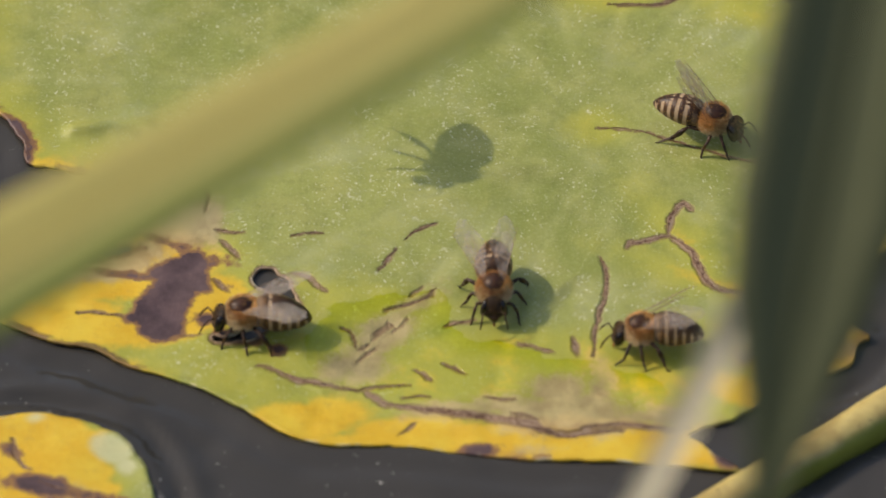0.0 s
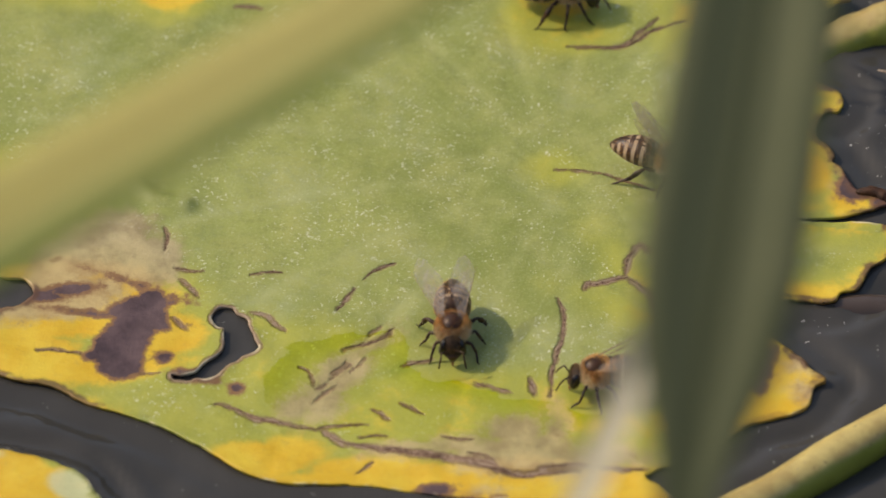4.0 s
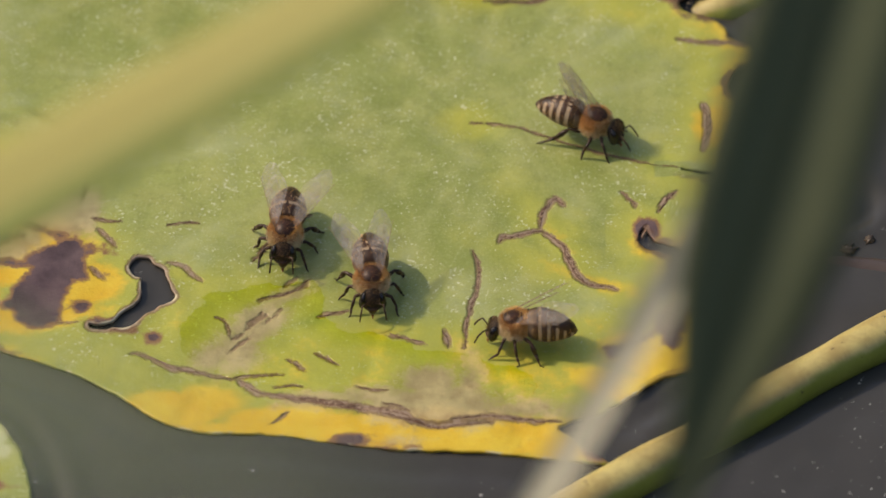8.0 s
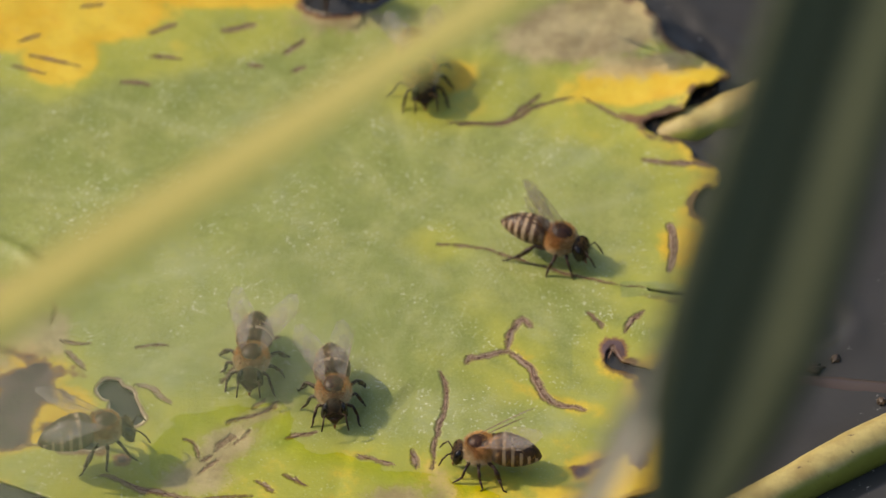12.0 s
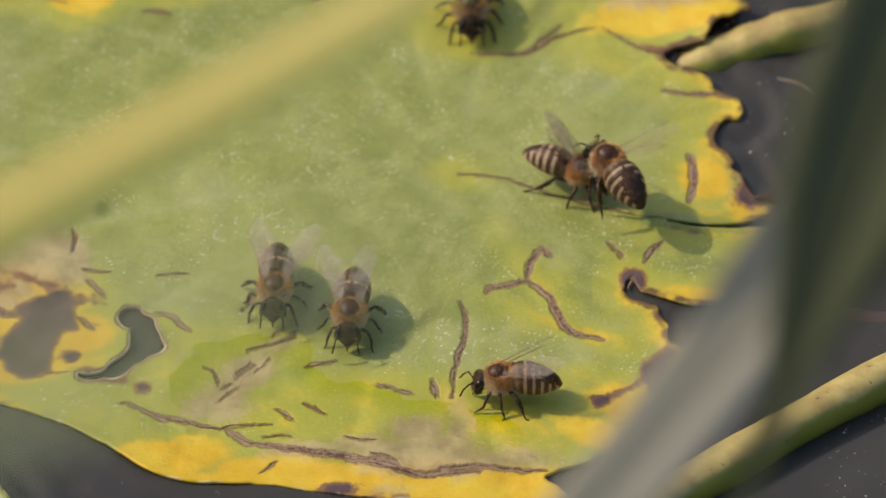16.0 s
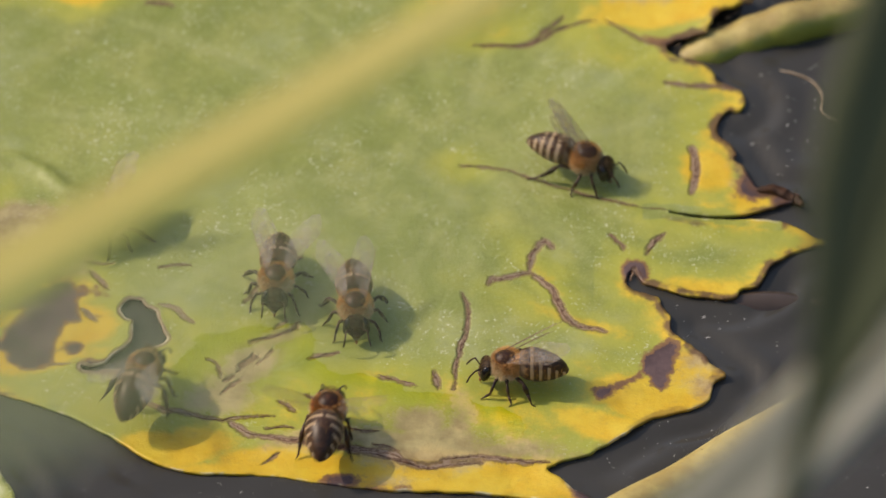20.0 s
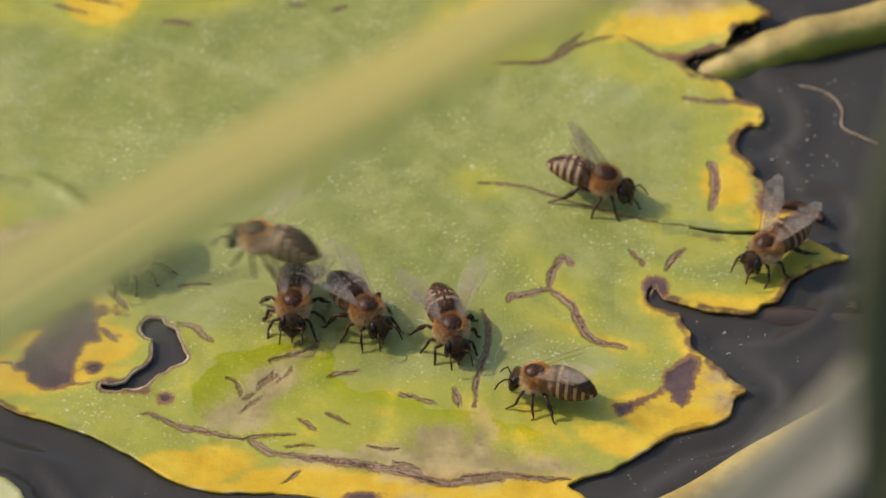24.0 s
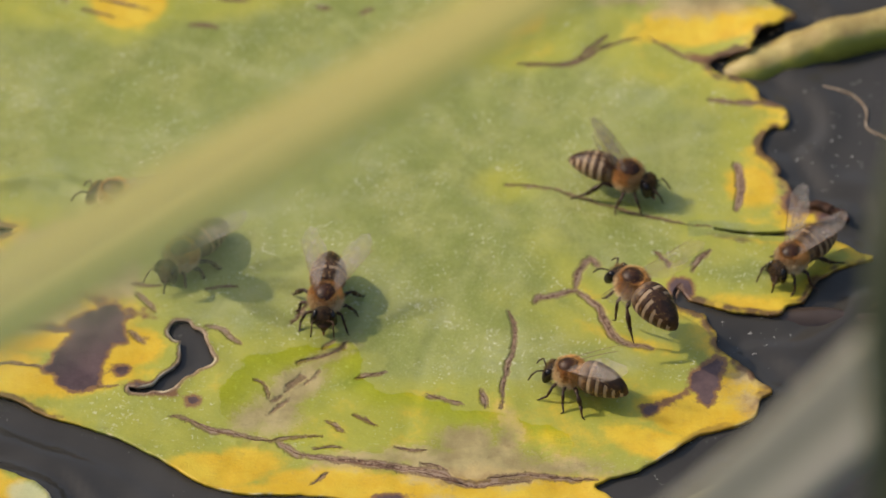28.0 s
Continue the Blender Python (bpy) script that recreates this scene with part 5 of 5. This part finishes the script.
BEE_HOVERING = [
    (0, -55.6, 33.2, 30, -112.5, 0),
    (0.1, -39.7, 22.4, 19, -97, 0),
    (0.2, -32, 15.9, 12, -95, 0),
    (0.3, -32.7, 9.6, 8.7, -93.6, 0),
    (0.4, -31.2, 3, 6, -125, 0),
    (0.5, -32.2, 3.4, 5.8, -141, 0),
    (0.6, -29.3, -1.6, 5, -141.2, 0),
    (0.8, -32.7, 5.6, 5, -147, -5),
    (0.95, -37.6, 11.6, 5.4, -153.2, -12),
    (1.05, -37.1, 13.8, 5.4, -153.2, -12),
    (1.2, -40.5, 31.8, 7.2, -159.6, -5),
    (1.4, -41.2, 42.3, 7.9, -121.1, 0),
    (1.5, -51.6, 36.6, 7.9, -104.7, 0),
    (1.7, -58.7, 29.4, 7.2, -75.3, 0),
    (1.9, -44.5, 29.2, 7.9, -49.4, 0),
    (2, -38.1, 32.7, 8.3, -41, -5),
    (2.2, -20.6, 29.9, 8.6, -54.3, 0),
    (2.4, -17, 9.8, 5.8, -63.3, 0),
    (2.6, -15.8, 9.5, 5.8, -90, 0),
    (2.8, -38.1, 22.6, 7.9, -130.6, 0),
    (2.95, -49.7, 32.9, 8.6, -119.3, -5),
    (3.05, -49.5, 33.1, 8.6, -119.3, -5),
    (3.1, -52.2, 20.5, 10.1, -141.2, 0),
    (3.4, -79.5, 32.8, 10.1, 166.2, 0),
    (3.9, -142.2, 43.9, 7.2, 166.2, 0),
    (7.4, -130.7, 98.8, 7.2, 67.5, 0),
    (8.1, -22.7, 56.4, 13, -75.3, 0),
    (8.4, -9.2, 32, 10.1, -75.3, 0),
    (8.6, -12.8, 12.6, 18, -20.4, -5),
    (8.8, -4.7, 11.3, 20, -16.5, -5),
    (8.95, -2, -1.1, 21, -29.3, 0),
    (9.05, -1.4, 0.5, 21, -29.3, 0),
    (9.1, -0.8, -9.4, 16, -33, -5),
    (9.3, 1.5, -2.1, 5, -26.8, -5),
    (9.5, 9.9, -3.4, 4.3, -20.4, -5),
    (9.8, 14.6, -2.8, 4.3, -38.8, -8),
    (9.95, 10.9, -5.9, 4.3, -49.4, -8),
    (10.05, 10.5, -6.3, 4.3, -49.4, -8),
    (10.2, 10.5, -2.2, 4.3, -13.8, -8),
    (10.4, 24.3, -0.9, 5, -38.8, -5),
    (10.6, 23, -5.6, 5, -90, -5),
    (10.8, 5.1, 1.3, 6.5, 166.2, 0),
    (11, -28.7, 22.5, 7.9, 147, 0),
    (11.2, -52.6, 31.3, 11.5, 141.2, 0),
    (11.5, -38, 68.2, 14, 67.5, 0),
    (11.95, 20.4, 69.5, 12, -67.5, 0),
    (12.05, 20.4, 70, 12, -67.5, 0),
    (12.1, 16.7, 45.3, 8, -67.5, 0),
    (12.2, 9.6, 27.6, 5, -20.4, -8),
    (12.4, 16.8, 25.6, 4.5, 26.8, -8),
    (12.5, 16.7, 25.7, 5, 33, -8),
    (13, 18.9, 39.6, 11.5, 67.5, 0),
    (14, 4.1, 53.5, 11.5, -82.8, 0),
    (14.5, 5.8, 46.5, 7.2, -97.2, 0),
    (14.8, 31.4, 26.4, 6.5, -49.4, 0),
    (14.95, 37, 7.8, 4.3, 93.6, -5),
    (15.05, 37.5, 7.6, 4.3, 93.6, -5),
    (15.2, 20.9, 16.2, 5, 104.7, -5),
    (15.5, 34.8, 3.8, 4.3, 97.2, -5),
    (15.7, 39.6, 19.3, 5, 100.9, -5),
    (15.95, 23.2, 22.2, 4, 121.1, -5),
    (16.05, 23.5, 23.3, 4, 121.1, -5),
    (16.5, 22.6, 28.8, 4, 114.2, -8),
    (16.9, 21.8, 25.6, 4.5, 116.7, -8),
    (16.95, 18.7, 31.5, 5, 114.2, -12),
    (17.05, 18.4, 30.4, 5, 114.2, -12),
    (17.2, 26.6, 44.8, 8.6, 104.7, 0),
    (17.5, 15.6, 59.8, 13, 153.2, 0),
    (17.8, -8.3, 55.6, 5, -173.1, 0),
    (18, -30.8, 42.1, 3.5, -159.6, 0),
    (18.2, -43.8, 13.6, 5.8, -108.5, 0),
    (18.45, -47.5, 15.8, 5.4, -112.5, -5),
    (18.55, -47, 15.6, 5.4, -112.5, -5),
    (18.6, -45.7, 12.6, 5.8, -97.2, 0),
    (18.9, -56.4, -25.7, 10.1, -90, 0),
    (19.6, -35, -60.8, 10.8, 49.4, 0),
    (19.9, -22.3, -35.1, 2, 82.8, 0),
    (20, -14.9, -22.9, 1, 82.8, 0),
    (20.1, -12.6, -18, 1, 86.4, 0),
    (20.3, 3.2, 10.2, 2, 121.1, 0),
    (20.5, -8.1, 4.1, 5, 153.2, 0),
    (20.8, -16, 45.1, 3, -97.2, 0),
    (20.95, -13.9, 49.3, 0.5, -79.1, 0),
    (21.05, -14.4, 48.8, 0.5, -79.1, 0),
    (21.2, -11.7, 44.7, 0.4, -67.5, 0),
    (21.5, -5.3, 33.9, 0.4, -58.9, 0),
    (22, 10.6, 5.8, 14, -38.8, 0),
    (22.5, 22.2, -6.6, 16, -82.8, 0),
    (23.3, 31.1, -41, 9, -166.2, 0),
    (23.5, 24.4, -28.7, 4.3, 166.2, 0),
    (23.6, 27.3, -17.3, 5, 153.2, 0),
    (23.8, 5, 4, 5.8, 173.1, 0),
    (24, -27.4, 7.5, 6.5, 159.6, 0),
    (24.3, -68.9, 20.8, 7.2, 166.2, 0),
    (24.8, -125.5, -51.9, 7.2, -90, 0),
    (25.4, -20.4, -98.7, 14.4, 26.8, 0),
    (25.8, 5.2, -32.2, 5.8, 82.8, 0),
    (25.9, 8.1, -23.7, 4.3, 93.6, -8),
    (25.95, 18.4, -11.6, 4.5, 82.8, -15),
    (26.05, 18.6, -10.3, 4.5, 82.8, -15),
    (26.1, 16, -1.4, 4.3, 112.5, 0),
    (26.2, -1.2, -9.8, 4.3, 141.2, 0),
    (26.4, -4.7, 14.8, 8.6, 67.5, 0),
    (26.6, 9.7, 3.5, 5.8, -67.5, 0),
    (26.8, 13.2, -7.6, 5, -49.4, 0),
    (26.95, 34.4, -7.8, 5, 166.2, 0),
    (27.05, 34, -7.9, 5, 166.2, 0),
    (27.2, 19.9, -6, 5, 166.2, -5),
    (27.3, 15.7, -9.4, 5, 153.2, -5),
    (27.5, -4.9, 1.3, 5.8, 141.2, 0),
    (27.7, 11.2, 1.5, 5.8, 130.6, 0),
    (27.9, 19.5, -0.1, 5, 130.6, -8),
    (28, 19.9, -0.1, 5, 130.6, -8),
]
BEE_LATE = [
    (0, 41.5, 63.4, 80, -90, 0),
    (22, 29.2, 48.3, 40, -104.7, 0),
    (23, 1.4, 11.1, 10, -121.1, 0),
    (23.3, -3.5, 2.3, 2, -141.2, 5),
    (23.5, -5.1, 1.3, 0, -141.2, 10),
    (23.8, -3.6, 5.6, 0, -130.6, 10),
    (24, -1.1, -3.7, 0, -75.3, 10),
    (24.5, -2.3, -1.8, 0, -97.2, 10),
    (25, -7.1, -5.3, 0, -130.6, 10),
    (25.5, -7.7, -6.9, 0, -116.7, 10),
    (26, -5.6, -9.5, 0, -86.4, 12),
    (26.35, -6.4, -2.6, 0, -86.4, 10),
    (26.5, -0.1, -4.9, 8, 180, 0),
    (26.6, -12.2, 1.8, 14, 153.2, 0),
    (26.9, -106.3, 30.5, 10, 141.2, 0),
    (28, -137.9, 50.8, 10, 141.2, 0),
]

# seconds, anchor x, y, z, the blade's slant across the view and its twist
YELLOW_REED = [
    (0, -36.7, -184.9, 214, 29.2, -22),
    (1, -39.4, -183.9, 214.7, 29.9, -16),
    (2, -29.9, -181.6, 219.7, 30.3, -22),
    (3, -37.9, -183.9, 219.1, 30.1, -22),
    (6, -43.9, -193, 230.6, 30.1, -32),
    (7, -34.7, -192.7, 230.6, 31, -32),
    (8, -29.5, -194.6, 227.7, 29.8, -35),
    (9, -27.8, -191.5, 232.1, 30.5, -59),
    (10, -26.5, -192.5, 236.1, 31.8, -59),
    (11, -26.7, -196, 235.6, 31.7, -61),
    (12, -17.5, -194.2, 236.7, 32.1, -61),
    (15, -33.3, -199.1, 237.2, 30.8, -39),
    (16, -25.2, -198.6, 237.7, 29.1, -51),
    (16.5, -18, -198, 238.1, 31, -51),
    (17, -18.7, -200.5, 237.5, 29.5, -51),
    (18, -23.5, -200.8, 235.5, 32.3, -51),
    (18.5, -12.4, -198.4, 238.1, 29.5, -48),
    (19, -21.2, -201, 235.1, 32.3, -56),
    (20, -20.9, -202.4, 235.5, 30.4, -56),
    (21, -18, -200.3, 237.4, 29.7, -61),
    (24, -19.6, -200.6, 234.9, 28.8, -40),
    (25, -26.2, -204.6, 231.4, 31.5, -38),
    (26, -22.6, -204.3, 231, 30.4, -38),
    (27, -20.5, -200.3, 238.6, 30, -32),
    (28, -23.7, -203.8, 238.6, 29.5, -40),
]
DARK_REED = [
    (0, 25.6, -202.5, 216.7, 78.5, 0),
    (1, 22.9, -204, 215.5, 83, -18),
    (2, 21, -197.6, 224.4, 82.8, -18),
    (3, 20.1, -203.4, 220.4, 83.2, -18),
    (6, 21.4, -214.3, 229.9, 72.7, 8),
    (7, 27.1, -214.6, 230.1, 71.6, 8),
    (8, 33.4, -214.8, 229, 73.3, 8),
    (8.5, 33.5, -215.9, 227.9, 73.1, 8),
    (9, 33.5, -218.3, 227.3, 72.9, 8),
    (9.5, 34.8, -219.8, 227, 73.1, 8),
    (10, 33.2, -221.8, 228.4, 73.2, 8),
    (11, 29.5, -224.2, 229, 72.3, 8),
    (12, 34, -218.8, 233.7, 71.7, 8),
    (12.5, 35.9, -214.8, 238.7, 71.8, 7),
    (15, 44, -210.8, 246.5, 72, 2),
    (16, 46.2, -211.3, 246.4, 70.7, 2),
    (17, 48.5, -208.4, 250.9, 69.7, 2),
    (18, 46.3, -210.6, 247, 68.3, 2),
    (19, 51, -211.6, 246, 71.1, 2),
    (20, 49.2, -212.5, 246.6, 72.6, 2),
    (21, 50.8, -211.5, 247.9, 77.2, 2),
    (24, 51.3, -219, 237.7, 75.7, 2),
    (25, 51.2, -218.9, 238.4, 74.7, 2),
    (26, 50.7, -219.5, 237.1, 76.6, 2),
    (27, 53.3, -219.6, 240.8, 76.8, 2),
    (28, 49.7, -222.3, 241.1, 75.4, 2),
]
PALE_REED = [
    (0, 7.6, -206.2, 178.5, 61, -70),
    (1, 3.5, -207.8, 177.1, 59.1, -70),
    (2, 9.7, -201.2, 185.9, 66.1, -70),
    (3, 4.6, -207.1, 181.9, 65.8, -70),
    (6, 2.5, -218.2, 191.6, 64.2, -70),
    (7, 7.9, -218.3, 191.7, 63.1, -70),
    (8, 10.8, -218.6, 190.5, 58.6, -70),
    (9, 16.2, -216.3, 194.2, 60.5, -70),
    (10, 16.5, -215.8, 199.3, 58.5, -70),
    (11, 14.4, -218.4, 199.7, 58.9, -70),
    (12, 19.7, -213.4, 203.8, 61.2, -70),
    (14.5, 1.3, -221, 201, 51.5, 0),
    (15, 15, -223.5, 199.4, 51.5, 0),
    (16, 18.6, -221.6, 201.4, 48.7, 0),
    (17, 20.9, -220.7, 203.8, 48.5, 0),
    (17.5, 30.4, -222.9, 201.5, 45.9, 0),
    (18, 35.7, -220.6, 202.1, 43.3, 0),
    (18.5, 37.6, -215.8, 206.8, 45, 0),
    (19, 33, -221.8, 201, 46.7, 0),
    (20, 32.1, -222.9, 201.4, 42.1, 0),
    (20.5, 37.7, -221.8, 202.4, 43.5, 0),
    (21, 31.3, -221.9, 202.6, 44.8, 0),
    (23.5, 34, -223.2, 199.2, 41, 0),
    (24, 34.1, -220.4, 201.3, 40.2, 0),
    (24.5, 32.3, -220.3, 202.2, 38.9, 0),
    (25, 21.6, -227, 195.8, 37.5, 0),
    (25.5, 24.4, -226.3, 195.7, 38.5, 0),
    (26, 21.7, -225.3, 196.6, 39.4, 0),
    (26.5, 28.2, -221.2, 200.9, 36.9, 0),
    (27, 31.2, -220.8, 204.4, 34.4, 0),
    (28, 28.1, -223.7, 204.8, 38.1, 0),
]
NEAR_REED = [
    (0, -58.6, -582.3, 567.1, -21, 0),
    (3, -52.6, -584, 569.5, -20.5, 0),
    (5.5, -27, -579.6, 590.3, -21, 0),
    (6, -26.2, -583, 590.5, -20.7, 0),
    (7, -21, -582.6, 590.8, -20.5, 0),
    (8, -19.9, -583.1, 589.2, -20.2, 0),
    (8.5, -17.8, -583.1, 589.3, -18, -20),
    (8.8, -27.5, -576.9, 596, -5, -10),
    (9.2, -22.8, -569.8, 603.9, 12, 0),
    (10, -15.6, -569.8, 608.5, 24, 0),
    (11, -17.5, -573.6, 607.6, 26, 0),
    (11.3, -20.6, -578.7, 601.9, 24, 0),
    (12, -13.8, -578.7, 601.8, 22, 0),
    (15, -9, -582.2, 603.9, 21.6, 0),
    (16, -15, -582.7, 603.6, 21.6, 0),
    (16.6, -8.8, -579.6, 606.4, 21.6, 0),
    (17, 2, -579.1, 608.6, 21.6, 0),
    (17.5, 5.5, -579.4, 608.2, 21.6, 0),
    (18, 6.4, -577.8, 608.2, 21.7, 0),
    (18.5, 9.2, -575.7, 610.4, 21.6, 0),
    (19, -6.2, -580.7, 605.1, 21.6, 0),
    (20, -11.1, -582.7, 604.8, 21.6, 0),
    (20.5, -9.3, -580, 607.2, 21.6, 0),
    (21, -9.6, -573.6, 613.7, 21.7, 0),
    (21.5, -20.8, -578.4, 609.9, 21.7, 0),
    (23.5, -28.3, -580.7, 605, 21.7, 0),
    (24, -22.4, -579.5, 605.6, 21.6, 0),
    (25, -21.5, -581, 604.7, 21.5, 0),
    (26, -19.7, -575.3, 609.4, 21.5, 0),
    (27, -23, -580.3, 608.2, 21.5, 0),
    (28, -20.6, -581.1, 610.9, 21.5, 0),
]


def fly(bee, rows):
    """Key a bee along its rows, turning the short way and never more than 80 degrees at once."""
    keyed, last = [], None
    for t, x, y, z, heading, nose in rows:
        if last is not None:
            while heading - last[4] > 180:
                heading -= 360
            while heading - last[4] < -180:
                heading += 360
            cuts = int(abs(heading - last[4]) // 80)
            for i in range(1, cuts + 1):
                k = i / (cuts + 1)
                keyed.append(tuple(a + (b - a) * k for a, b in zip(last, (t, x, y, z, heading, nose))))
        last = (t, x, y, z, heading, nose)
        keyed.append(last)
    if keyed[-1][0] < 28:
        keyed.append((28.0, *keyed[-1][1:]))
    lift = Matrix.Translation((0, 0, 3.5 * MM))
    out = []
    for t, x, y, z, heading, nose in keyed:
        tilt = nose if z > 0.3 else 0
        out.append((t, pose(x * MM, y * MM, z * MM, 0, 0, heading) @ lift @ pose(0, 0, 0, 0, tilt, 0) @ lift.inverted()))
    walk(bee, out)


def sway(reed, rows):
    walk(reed, [(t, Matrix.Translation((x * MM, y * MM, z * MM)) @ VIEW @ pose(0, 0, 0, 0, 0, slant) @ pose(0, 0, 0, twist)) for t, x, y, z, slant, twist in rows])


def motions():
    """Everything that moves: the bees, and the reeds that sway before the leaf."""
    fly(bee_by_slit, BEE_BY_SLIT)
    fly(bee_at_pool, BEE_AT_POOL)
    fly(bee_beside_pool, BEE_BESIDE_POOL)
    fly(bee_by_crack, BEE_BY_CRACK)
    fly(bee_roaming, BEE_ROAMING)
    fly(bee_on_lobe, BEE_ON_LOBE)
    fly(bee_under_reed, BEE_UNDER_REED)
    fly(bee_at_back, BEE_AT_BACK)
    fly(bee_visiting, BEE_VISITING)
    fly(bee_hovering, BEE_HOVERING)
    fly(bee_late, BEE_LATE)
    sway(yellow_reed, YELLOW_REED)
    sway(dark_reed, DARK_REED)
    sway(pale_reed, PALE_REED)
    sway(near_reed, NEAR_REED)


motions()
